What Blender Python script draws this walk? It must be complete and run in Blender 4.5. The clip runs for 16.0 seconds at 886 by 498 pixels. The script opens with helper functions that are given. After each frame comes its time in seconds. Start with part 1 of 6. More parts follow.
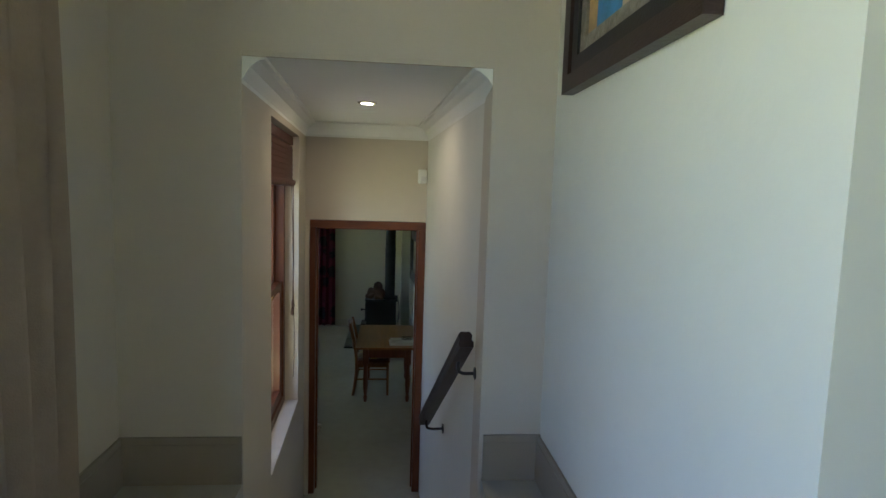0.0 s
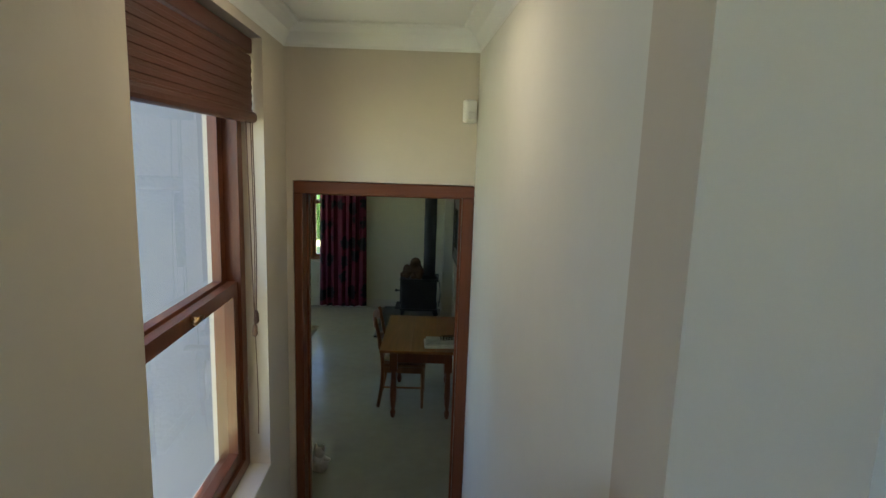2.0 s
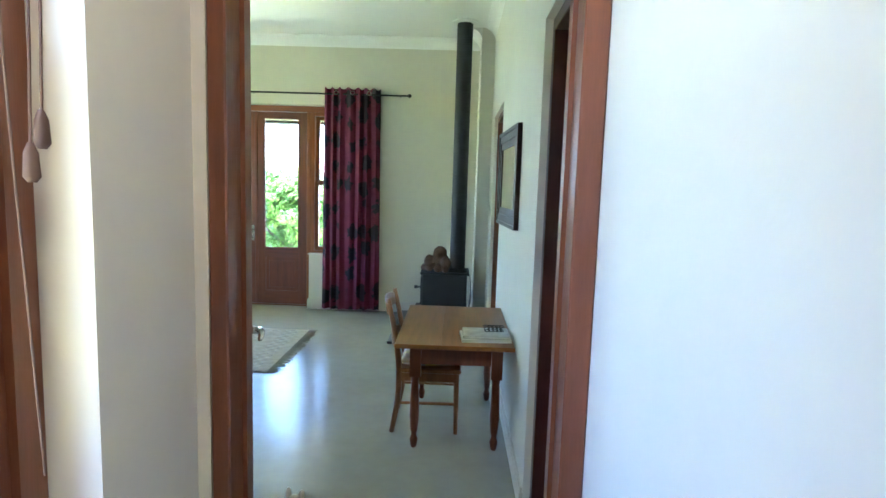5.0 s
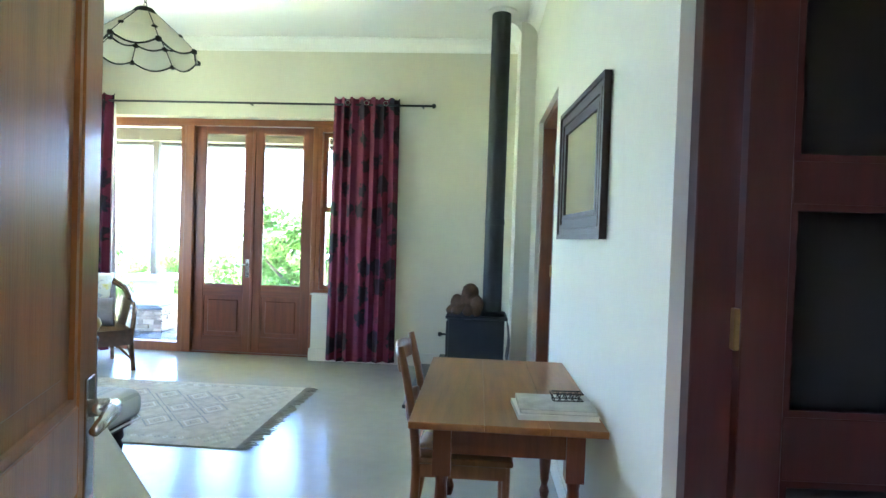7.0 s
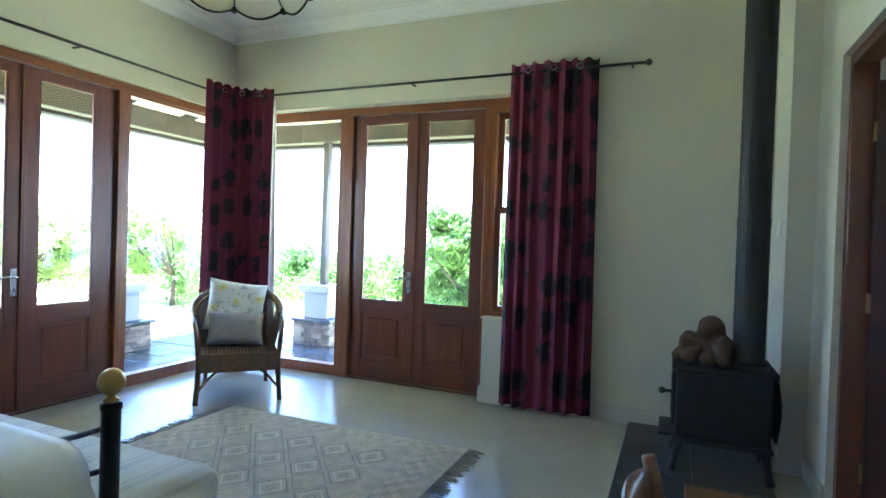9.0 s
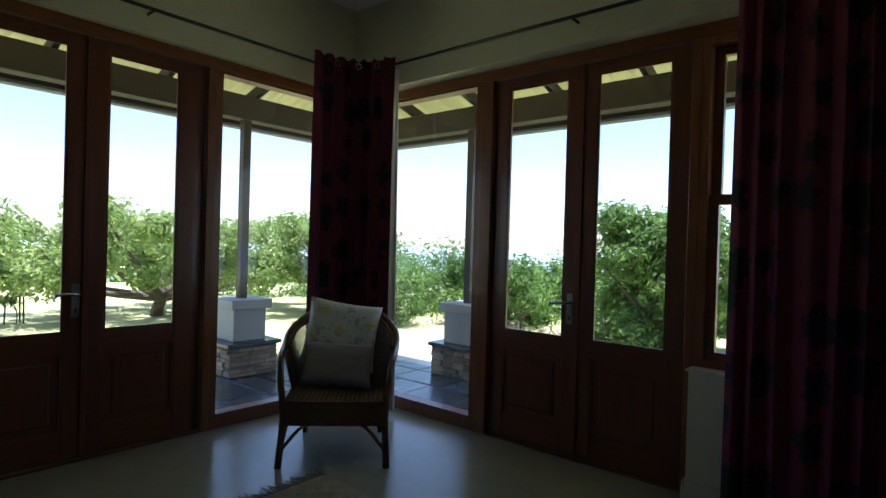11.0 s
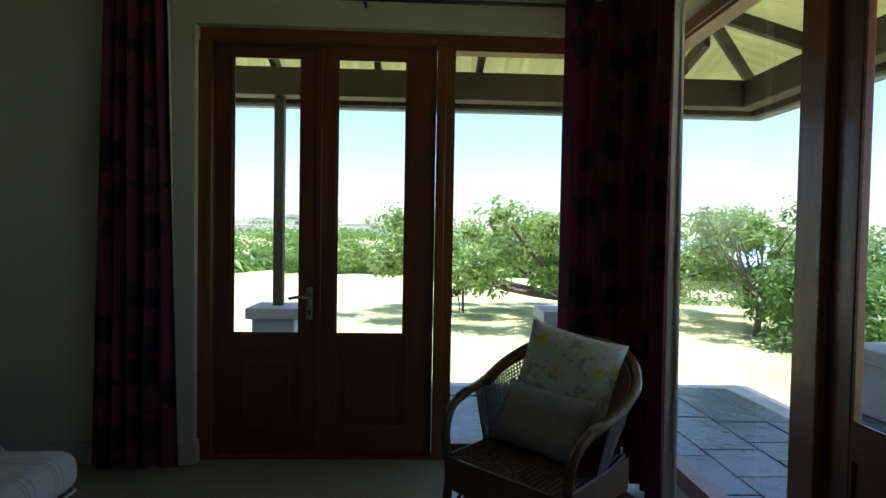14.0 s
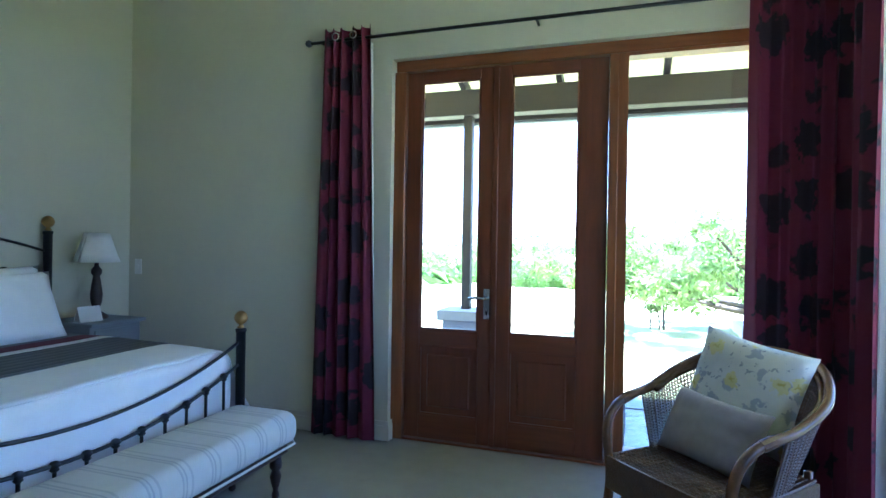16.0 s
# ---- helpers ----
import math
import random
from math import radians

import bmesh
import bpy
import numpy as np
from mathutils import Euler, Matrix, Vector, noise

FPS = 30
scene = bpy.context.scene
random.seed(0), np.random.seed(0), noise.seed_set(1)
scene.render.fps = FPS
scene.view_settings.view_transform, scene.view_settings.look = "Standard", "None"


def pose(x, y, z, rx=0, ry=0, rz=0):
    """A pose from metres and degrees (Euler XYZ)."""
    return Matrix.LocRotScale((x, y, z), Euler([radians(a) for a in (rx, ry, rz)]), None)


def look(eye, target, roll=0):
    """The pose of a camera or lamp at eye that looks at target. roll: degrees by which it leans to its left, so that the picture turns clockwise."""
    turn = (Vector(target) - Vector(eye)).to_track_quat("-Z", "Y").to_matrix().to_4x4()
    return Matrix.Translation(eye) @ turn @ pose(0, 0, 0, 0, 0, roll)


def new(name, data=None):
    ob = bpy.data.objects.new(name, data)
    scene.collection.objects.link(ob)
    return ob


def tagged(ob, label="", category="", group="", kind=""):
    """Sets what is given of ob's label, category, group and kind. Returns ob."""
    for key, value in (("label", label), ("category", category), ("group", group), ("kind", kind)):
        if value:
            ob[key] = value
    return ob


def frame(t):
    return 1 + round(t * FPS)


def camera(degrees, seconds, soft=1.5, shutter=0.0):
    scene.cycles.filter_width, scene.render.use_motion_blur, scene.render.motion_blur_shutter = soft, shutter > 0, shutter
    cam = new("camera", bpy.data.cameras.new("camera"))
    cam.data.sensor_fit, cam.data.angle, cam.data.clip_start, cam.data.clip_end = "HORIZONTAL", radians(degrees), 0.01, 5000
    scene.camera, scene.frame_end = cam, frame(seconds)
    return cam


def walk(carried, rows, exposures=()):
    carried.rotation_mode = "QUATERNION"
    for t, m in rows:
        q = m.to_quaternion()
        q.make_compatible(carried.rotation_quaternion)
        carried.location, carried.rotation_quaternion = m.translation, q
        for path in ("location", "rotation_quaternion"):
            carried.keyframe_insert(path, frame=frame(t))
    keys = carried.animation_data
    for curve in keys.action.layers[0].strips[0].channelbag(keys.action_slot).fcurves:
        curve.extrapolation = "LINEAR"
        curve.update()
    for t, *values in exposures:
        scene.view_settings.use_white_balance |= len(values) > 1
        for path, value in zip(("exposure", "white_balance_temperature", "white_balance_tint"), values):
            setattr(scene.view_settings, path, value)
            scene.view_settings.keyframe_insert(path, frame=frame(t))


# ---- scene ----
cam = camera(77.1, 16.0)
PATH = [
    (0, (1.101, 0.493, 2.48), (1.281, 2.475, 2.279), 1.8),
    (0.5, (1.14, 0.916, 2.465), (1.255, 2.899, 2.232), 1.9),
    (1, (1.194, 1.304, 2.447), (1.259, 3.285, 2.179), 1.9),
    (1.5, (1.191, 1.713, 2.409), (1.22, 3.689, 2.101), 1.9),
    (2, (1.188, 2.1, 2.386), (1.204, 4.072, 2.056), 1.9),
    (2.5, (1.171, 2.417, 2.322), (1.174, 4.383, 1.952), 2.0),
    (3, (1.145, 2.683, 2.183), (1.129, 4.647, 1.803), 1.7),
    (3.5, (1.135, 2.937, 2.017), (1.096, 4.901, 1.645), 1.6),
    (3.7, (1.115, 3.042, 1.953), (1.082, 5.012, 1.608), 1.6),
    (6, (0.982, 4.086, 1.414), (0.926, 6.081, 1.282), 2.1),
    (6.5, (0.947, 4.419, 1.355), (0.865, 6.417, 1.291), 1.9),
    (7, (0.926, 4.806, 1.341), (0.799, 6.801, 1.305), 1.9),
    (7.5, (0.872, 5.171, 1.33), (0.64, 7.157, 1.305), 1.8),
    (8, (0.782, 5.519, 1.351), (0.397, 7.482, 1.327), 1.9),
    (8.5, (0.694, 5.855, 1.34), (0.127, 7.773, 1.315), 1.9),
    (9, (0.655, 6.182, 1.338), (-0.119, 8.026, 1.31), 1.9),
    (9.2, (0.564, 6.334, 1.323), (-0.262, 8.155, 1.294), 2.1),
    (11.5, (0.017, 7.856, 1.332), (-1.418, 9.249, 1.314), 1.5),
    (12, (-0.022, 8.185, 1.359), (-1.607, 9.404, 1.327), 1.5),
    (12.5, (-0.081, 8.497, 1.364), (-1.814, 9.494, 1.332), 1.4),
    (13, (-0.129, 8.748, 1.379), (-1.977, 9.513, 1.338), 1.2),
    (13.5, (-0.181, 9.054, 1.392), (-2.142, 9.441, 1.341), 1.1),
    (14, (-0.279, 9.3, 1.38), (-2.277, 9.381, 1.326), 1.0),
    (14.5, (-0.371, 9.452, 1.374), (-2.358, 9.233, 1.324), 0.6),
    (15, (-0.399, 9.535, 1.348), (-2.348, 9.086, 1.311), 0.8),
    (15.5, (-0.28, 9.511, 1.314), (-2.207, 8.977, 1.301), 0.8),
    (16, (-0.127, 9.502, 1.32), (-2.026, 8.873, 1.31), 0.9),
]
EXPOSURES = [
    (0.0, 2.7, 5600, 15), (1.5, 2.95, 5900, 14), (2.5, 3.2, 5600, 9), (3.5, 4.4, 5250, 10), (3.7, 4.55, 5200, 10), (6.0, 5.15, 5000, 17), (7.0, 5.3, 5000, 18),
    (8.5, 4.95, 4900, 19), (9.2, 3.85, 5000, 19), (11.3, 1.05, 5700, 17), (13.5, 0.85, 5800, 15), (14.0, 1.1, 5600, 15), (14.5, 2.4, 5000, 16),
    (15.0, 3.0, 4700, 17), (15.5, 3.35, 4600, 20), (16.0, 3.45, 4550, 20),
]
walk(cam, [(t, look(eye, target, roll)) for t, eye, target, roll in PATH], EXPOSURES)

# ---- world and sun ----
world = bpy.data.worlds.new("sky")
scene.world = world
world.use_nodes = True
wn = world.node_tree.nodes
sky = wn.new("ShaderNodeTexSky")
sky.sky_type = "NISHITA"
sky.sun_disc = False
sky.sun_elevation = radians(82)
sky.sun_rotation = radians(-25)
sky.altitude = 100
sky.dust_density = 0.9
world.node_tree.links.new(sky.outputs[0], wn["Background"].inputs[0])
wn["Background"].inputs[1].default_value = 0.14

sun = new("sun", bpy.data.lights.new("sun", "SUN"))
sun.data.energy = 5.0
sun.data.angle = radians(0.6)
sun.data.color = (1.0, 0.96, 0.90)
sun.matrix_world = look((0, 0, 50), (0.060, -0.130, 50 - 0.990))

# ---- materials ----
def mat(name, col, rough=0.6, metal=0.0, var=0.12, scale=6.0, bump=0.0, bscale=60.0, stretch=(1, 1, 1), spec=0.5, trans=0.0, per=0.0, coat=0.0):
    """Principled surface with colour variation at two scales and a fine bump."""
    m = bpy.data.materials.new(name)
    m.use_nodes = True
    nt = m.node_tree
    N, L = nt.nodes, nt.links
    p = N["Principled BSDF"]
    p.inputs["Roughness"].default_value = rough
    p.inputs["Metallic"].default_value = metal
    p.inputs["Specular IOR Level"].default_value = spec
    p.inputs["Transmission Weight"].default_value = trans
    p.inputs["Coat Weight"].default_value = coat
    co = N.new("ShaderNodeTexCoord")
    mp = N.new("ShaderNodeMapping")
    mp.inputs["Scale"].default_value = stretch
    L.new(co.outputs["Object"], mp.inputs[0])
    n1 = N.new("ShaderNodeTexNoise")
    n1.inputs["Scale"].default_value = scale
    n1.inputs["Detail"].default_value = 5
    n2 = N.new("ShaderNodeTexNoise")
    n2.inputs["Scale"].default_value = scale * 9
    n2.inputs["Detail"].default_value = 3
    L.new(mp.outputs[0], n1.inputs[0])
    L.new(mp.outputs[0], n2.inputs[0])
    mix = N.new("ShaderNodeMath")
    mix.operation = "MULTIPLY_ADD"
    mix.inputs[1].default_value = 0.35
    L.new(n2.outputs[0], mix.inputs[0])
    L.new(n1.outputs[0], mix.inputs[2])
    ramp = N.new("ShaderNodeMapRange")
    ramp.inputs[1].default_value, ramp.inputs[2].default_value = 0.35, 1.0
    ramp.inputs[3].default_value, ramp.inputs[4].default_value = 1 - var, 1 + var
    L.new(mix.outputs[0], ramp.inputs[0])
    val = ramp.outputs[0]
    if per:
        oi = N.new("ShaderNodeObjectInfo")
        pr = N.new("ShaderNodeMapRange")
        pr.inputs[3].default_value, pr.inputs[4].default_value = 1 - per, 1 + per
        L.new(oi.outputs["Random"], pr.inputs[0])
        mu = N.new("ShaderNodeMath")
        mu.operation = "MULTIPLY"
        L.new(val, mu.inputs[0])
        L.new(pr.outputs[0], mu.inputs[1])
        val = mu.outputs[0]
    vm = N.new("ShaderNodeVectorMath")
    vm.operation = "SCALE"
    vm.inputs[0].default_value = col
    L.new(val, vm.inputs["Scale"])
    L.new(vm.outputs[0], p.inputs["Base Color"])
    if bump:
        nb = N.new("ShaderNodeTexNoise")
        nb.inputs["Scale"].default_value = bscale
        nb.inputs["Detail"].default_value = 4
        L.new(mp.outputs[0], nb.inputs[0])
        b = N.new("ShaderNodeBump")
        b.inputs["Strength"].default_value = bump
        b.inputs["Distance"].default_value = 0.01
        L.new(nb.outputs[0], b.inputs["Height"])
        L.new(b.outputs[0], p.inputs["Normal"])
    return m


def emitting(name, col, strength):
    m = bpy.data.materials.new(name)
    m.use_nodes = True
    p = m.node_tree.nodes["Principled BSDF"]
    p.inputs["Base Color"].default_value = (*col, 1)
    p.inputs["Emission Color"].default_value = (*col, 1)
    p.inputs["Emission Strength"].default_value = strength
    return m


# PLASTER paints the walls that catch daylight paler than OLIVE and BEIGE
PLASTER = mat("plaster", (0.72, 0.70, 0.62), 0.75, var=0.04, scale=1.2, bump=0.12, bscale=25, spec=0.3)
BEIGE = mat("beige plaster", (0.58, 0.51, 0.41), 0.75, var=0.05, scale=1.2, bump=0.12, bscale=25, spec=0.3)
OLIVE = mat("olive cream plaster", (0.63, 0.60, 0.47), 0.75, var=0.05, scale=1.2, bump=0.12, bscale=25, spec=0.3)
PLASTER_OUT = mat("outside plaster", (0.78, 0.77, 0.76), 0.8, var=0.06, scale=2, bump=0.3, bscale=50)
# white pier plaster with the veranda's shade put into its grey
PIER_SHADE = mat("shaded pier plaster", (0.40, 0.41, 0.43), 0.8, var=0.08, scale=2, bump=0.3, bscale=50)
CEIL = mat("ceiling paint", (0.85, 0.84, 0.79), 0.8, var=0.02, scale=1.5, spec=0.2)
SKIRT = mat("skirting paint", (0.60, 0.56, 0.47), 0.5, var=0.05)
SKIRT_HALL = mat("brown skirting paint", (0.30, 0.25, 0.185), 0.5, var=0.06)
SCREED = mat("polished screed", (0.37, 0.36, 0.30), 0.22, var=0.16, scale=1.1, bump=0.03, bscale=12, spec=0.5)
STAIRM = mat("stair screed", (0.36, 0.33, 0.27), 0.4, var=0.14, scale=1.5, bump=0.05, bscale=20)
MERANTI = mat("meranti", (0.135, 0.038, 0.013), 0.36, var=0.30, scale=5, stretch=(6, 6, 0.5), bump=0.08, bscale=30, coat=0.2)
MERANTI_H = mat("meranti crosswise", (0.135, 0.038, 0.013), 0.36, var=0.30, scale=5, stretch=(0.6, 0.6, 8), bump=0.08, bscale=30, coat=0.2)
FRAMEW = mat("orange meranti frame", (0.20, 0.067, 0.016), 0.36, var=0.32, scale=5, stretch=(6, 6, 0.5), bump=0.08, bscale=30, coat=0.15)
FRAMEW_H = mat("orange meranti rail", (0.20, 0.067, 0.016), 0.36, var=0.32, scale=5, stretch=(0.6, 0.6, 8), bump=0.08, bscale=30, coat=0.15)
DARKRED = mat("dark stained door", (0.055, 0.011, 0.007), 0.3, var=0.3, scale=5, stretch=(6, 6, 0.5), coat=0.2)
DOORW = mat("varnished door wood", (0.33, 0.125, 0.028), 0.28, var=0.30, scale=4, stretch=(7, 7, 0.45), bump=0.06, bscale=30, coat=0.3)
PINE = mat("pine", (0.25, 0.098, 0.022), 0.3, var=0.30, scale=4, stretch=(9, 0.7, 9), bump=0.06, bscale=30, coat=0.2)
PINE_V = mat("pine legs", (0.16, 0.048, 0.018), 0.38, var=0.28, scale=6, stretch=(6, 6, 0.6), bump=0.06, bscale=30)
CHAIRW = mat("chair wood", (0.22, 0.090, 0.032), 0.4, var=0.28, scale=6, stretch=(6, 6, 0.6))
DARKW = mat("dark wood", (0.030, 0.015, 0.012), 0.4, var=0.3, scale=8, stretch=(1, 1, 6), bump=0.15, bscale=40)
IRON = mat("black iron", (0.012, 0.012, 0.014), 0.45, 0.0, var=0.25, scale=10, bump=0.1, bscale=120)
STOVEM = mat("cast iron", (0.016, 0.018, 0.021), 0.55, 0.0, var=0.3, scale=8, bump=0.15, bscale=150)
BRASS = mat("aged brass", (0.42, 0.27, 0.11), 0.28, 1.0, var=0.2, scale=20)
CHROME = mat("brushed nickel", (0.55, 0.53, 0.50), 0.25, 1.0, var=0.08, scale=20)
LINEN = mat("white linen", (0.88, 0.88, 0.88), 0.85, var=0.04, scale=8, bump=0.25, bscale=14)
PILLOWC = mat("pillow cotton", (0.88, 0.88, 0.88), 0.85, var=0.04, scale=8, bump=0.2, bscale=10)
GREYCL = mat("grey cushion", (0.30, 0.275, 0.28), 0.9, var=0.1, scale=30, bump=0.3, bscale=300)
SLATE = mat("slate", (0.060, 0.075, 0.095), 0.20, var=0.4, scale=4, bump=0.8, bscale=9, per=0.3)
GROUT = mat("grout", (0.10, 0.10, 0.10), 0.8, var=0.2)
HEARTHM = mat("hearth slate", (0.05, 0.052, 0.052), 0.4, var=0.3, scale=5, bump=0.3, bscale=10)
STONE = mat("stacked stone", (0.30, 0.24, 0.18), 0.8, var=0.35, scale=7, bump=0.5, bscale=30, per=0.45)
POSTW = mat("weathered post", (0.055, 0.040, 0.032), 0.6, var=0.25, scale=6, stretch=(6, 6, 0.5))
BEAMW = mat("eave beam", (0.040, 0.028, 0.022), 0.6, var=0.25, scale=5, stretch=(1, 1, 6))
SHEET = mat("roof sheeting", (0.50, 0.49, 0.25), 0.5, var=0.08, scale=2)
GUTTER = mat("gutter", (0.16, 0.17, 0.19), 0.5, var=0.1)
PLASTIC = mat("white plastic", (0.78, 0.77, 0.72), 0.4, var=0.03)
SILVERPL = mat("grey plastic", (0.35, 0.35, 0.36), 0.35, var=0.1)
DARKPL = mat("dark plastic", (0.02, 0.02, 0.02), 0.35, var=0.1)
WICKER = mat("wicker", (0.11, 0.056, 0.027), 0.38, var=0.4, scale=25, bump=0.5, bscale=140)
CANE = mat("cane pole", (0.15, 0.078, 0.036), 0.24, var=0.3, scale=14, bump=0.1)
CORD = mat("cord", (0.10, 0.05, 0.03), 0.8)
BLINDW = mat("blind slats", (0.075, 0.022, 0.014), 0.45, var=0.35, scale=8, stretch=(1, 1, 8), bump=0.2, bscale=50)
HALLCURT = mat("taupe curtain", (0.30, 0.23, 0.17), 0.9, var=0.12, scale=5, bump=0.2, bscale=200)
LINING = mat("curtain lining", (0.72, 0.70, 0.68), 0.9, var=0.05)
GREYPAINT = mat("grey furniture paint", (0.25, 0.27, 0.28), 0.5, var=0.08, scale=5)
SHADEF = mat("lamp shade fabric", (0.80, 0.78, 0.72), 0.9, var=0.05, scale=30)
PAPER = mat("paper", (0.75, 0.74, 0.70), 0.7, var=0.05)
PEBBLE = mat("brown cones", (0.10, 0.055, 0.030), 0.85, var=0.4, scale=20, bump=0.6, bscale=70)
CONEM = mat("knitted basket", (0.62, 0.58, 0.50), 0.9, var=0.15, scale=40, bump=0.6, bscale=120)
KNIT = mat("grey knit", (0.095, 0.095, 0.10), 0.95, var=0.3, scale=30, bump=0.7, bscale=90)
LEADING = mat("lead came", (0.025, 0.022, 0.018), 0.5, 0.3, var=0.2)
LAWN = mat("lawn", (0.45, 0.45, 0.20), 0.95, var=0.35, scale=0.5, bump=0.6, bscale=14)


def leafy(name, col, var=0.4):
    """Leaves that let some light through."""
    m = mat(name, col, 0.5, var=var, scale=3)
    N, L = m.node_tree.nodes, m.node_tree.links
    p = N["Principled BSDF"]
    src = p.inputs["Base Color"].links[0].from_socket
    tr = N.new("ShaderNodeBsdfTranslucent")
    L.new(src, tr.inputs[0])
    mx = N.new("ShaderNodeMixShader")
    mx.inputs[0].default_value = 0.45
    L.new(p.outputs[0], mx.inputs[1])
    L.new(tr.outputs[0], mx.inputs[2])
    L.new(mx.outputs[0], N["Material Output"].inputs[0])
    return m


LEAF = leafy("leaves", (0.28, 0.38, 0.11), 0.6)
LEAF2 = leafy("dark leaves", (0.17, 0.28, 0.07), 0.6)
BUSHM = leafy("fynbos", (0.16, 0.27, 0.055), 0.55)
TILEOPAL = leafy("opal glass", (0.86, 0.82, 0.70), 0.06)
BARK = mat("bark", (0.13, 0.10, 0.075), 0.9, var=0.35, scale=9, bump=0.6, bscale=40)
# sea blue lightened in place of distance haze
SEA_HAZE = mat("sea", (0.34, 0.44, 0.54), 0.5, var=0.05, scale=0.002)
TOWNW = mat("far house walls", (0.70, 0.68, 0.64), 0.8, var=0.08, per=0.15)
TOWNR = mat("far house roofs", (0.46, 0.43, 0.41), 0.8, var=0.1, per=0.2)
TOWNG = mat("far house windows", (0.16, 0.17, 0.19), 0.3)


def glass_mat(name, col=(1, 1, 1), rough=0.0, bump=0.0):
    """A thin pane: mostly clear, a little mirror."""
    m = bpy.data.materials.new(name)
    m.use_nodes = True
    N, L = m.node_tree.nodes, m.node_tree.links
    N.remove(N["Principled BSDF"])
    if rough:
        tr = N.new("ShaderNodeBsdfRefraction")
        tr.inputs["IOR"].default_value = 1.05
        tr.inputs["Roughness"].default_value = rough
    else:
        tr = N.new("ShaderNodeBsdfTransparent")
    tr.inputs[0].default_value = (*col, 1)
    gl = N.new("ShaderNodeBsdfGlossy")
    gl.inputs["Roughness"].default_value = 0.02
    fr = N.new("ShaderNodeFresnel")
    fr.inputs[0].default_value = 1.45
    mx = N.new("ShaderNodeMixShader")
    L.new(fr.outputs[0], mx.inputs[0])
    L.new(tr.outputs[0], mx.inputs[1])
    L.new(gl.outputs[0], mx.inputs[2])
    L.new(mx.outputs[0], N["Material Output"].inputs[0])
    if bump:
        nb = N.new("ShaderNodeTexNoise")
        nb.inputs["Scale"].default_value = 45
        b = N.new("ShaderNodeBump")
        b.inputs["Strength"].default_value = bump
        L.new(nb.outputs[0], b.inputs["Height"])
        L.new(b.outputs[0], gl.inputs["Normal"])
    return m


GLASS = glass_mat("window glass", (0.96, 0.98, 0.97))
RIPPLE = glass_mat("rippled glass", (0.85, 0.90, 0.88), 0.25, 0.6)
# the same glass, tinted dark for the unlit room behind it
RIPPLE_SHADE = glass_mat("shade-tinted rippled glass", (0.20, 0.17, 0.15), 0.3, 0.6)
# whitish wall in shade: the shade is put into this dark grey
COURT_SHADE = mat("shaded courtyard plaster", (0.20, 0.20, 0.225), 0.8, var=0.06, scale=2, bump=0.3, bscale=50)
MIRROR = mat("mirror", (0.85, 0.86, 0.85), 0.01, 1.0, var=0.0)


def damask(name, ground, pattern, cell=0.34, vert=2):
    """Cloth with dark flower blotches set in staggered rows."""
    m = mat(name, ground, 0.75, var=0.10, scale=6, bump=0.1, bscale=200)
    N, L = m.node_tree.nodes, m.node_tree.links
    p = N["Principled BSDF"]
    src = p.inputs["Base Color"].links[0].from_socket
    at = N.new("ShaderNodeAttribute")
    at.attribute_name = "cloth"
    nz = N.new("ShaderNodeTexNoise")
    nz.inputs["Scale"].default_value = 17
    L.new(at.outputs["Vector"], nz.inputs[0])
    sc = N.new("ShaderNodeVectorMath")
    sc.operation = "MULTIPLY_ADD"
    sc.inputs[1].default_value = (0.18, 0.18, 0)
    L.new(nz.outputs[1], sc.inputs[0])
    L.new(at.outputs["Vector"], sc.inputs[2])
    vo = N.new("ShaderNodeTexVoronoi")
    vo.inputs["Scale"].default_value = 1 / cell
    vo.inputs["Randomness"].default_value = 0.45
    L.new(sc.outputs[0], vo.inputs[0])
    rp = N.new("ShaderNodeMapRange")
    rp.inputs[1].default_value, rp.inputs[2].default_value = 0.36, 0.42
    rp.inputs[3].default_value, rp.inputs[4].default_value = 1.0, 0.0
    L.new(vo.outputs["Distance"], rp.inputs[0])
    mx = N.new("ShaderNodeMix")
    mx.data_type = "RGBA"
    L.new(rp.outputs[0], mx.inputs[0])
    L.new(src, mx.inputs[6])
    mx.inputs[7].default_value = (*pattern, 1)
    L.new(mx.outputs[2], p.inputs["Base Color"])
    return m


CURTAIN = damask("plum damask", (0.135, 0.010, 0.036), (0.012, 0.004, 0.010), 0.27)


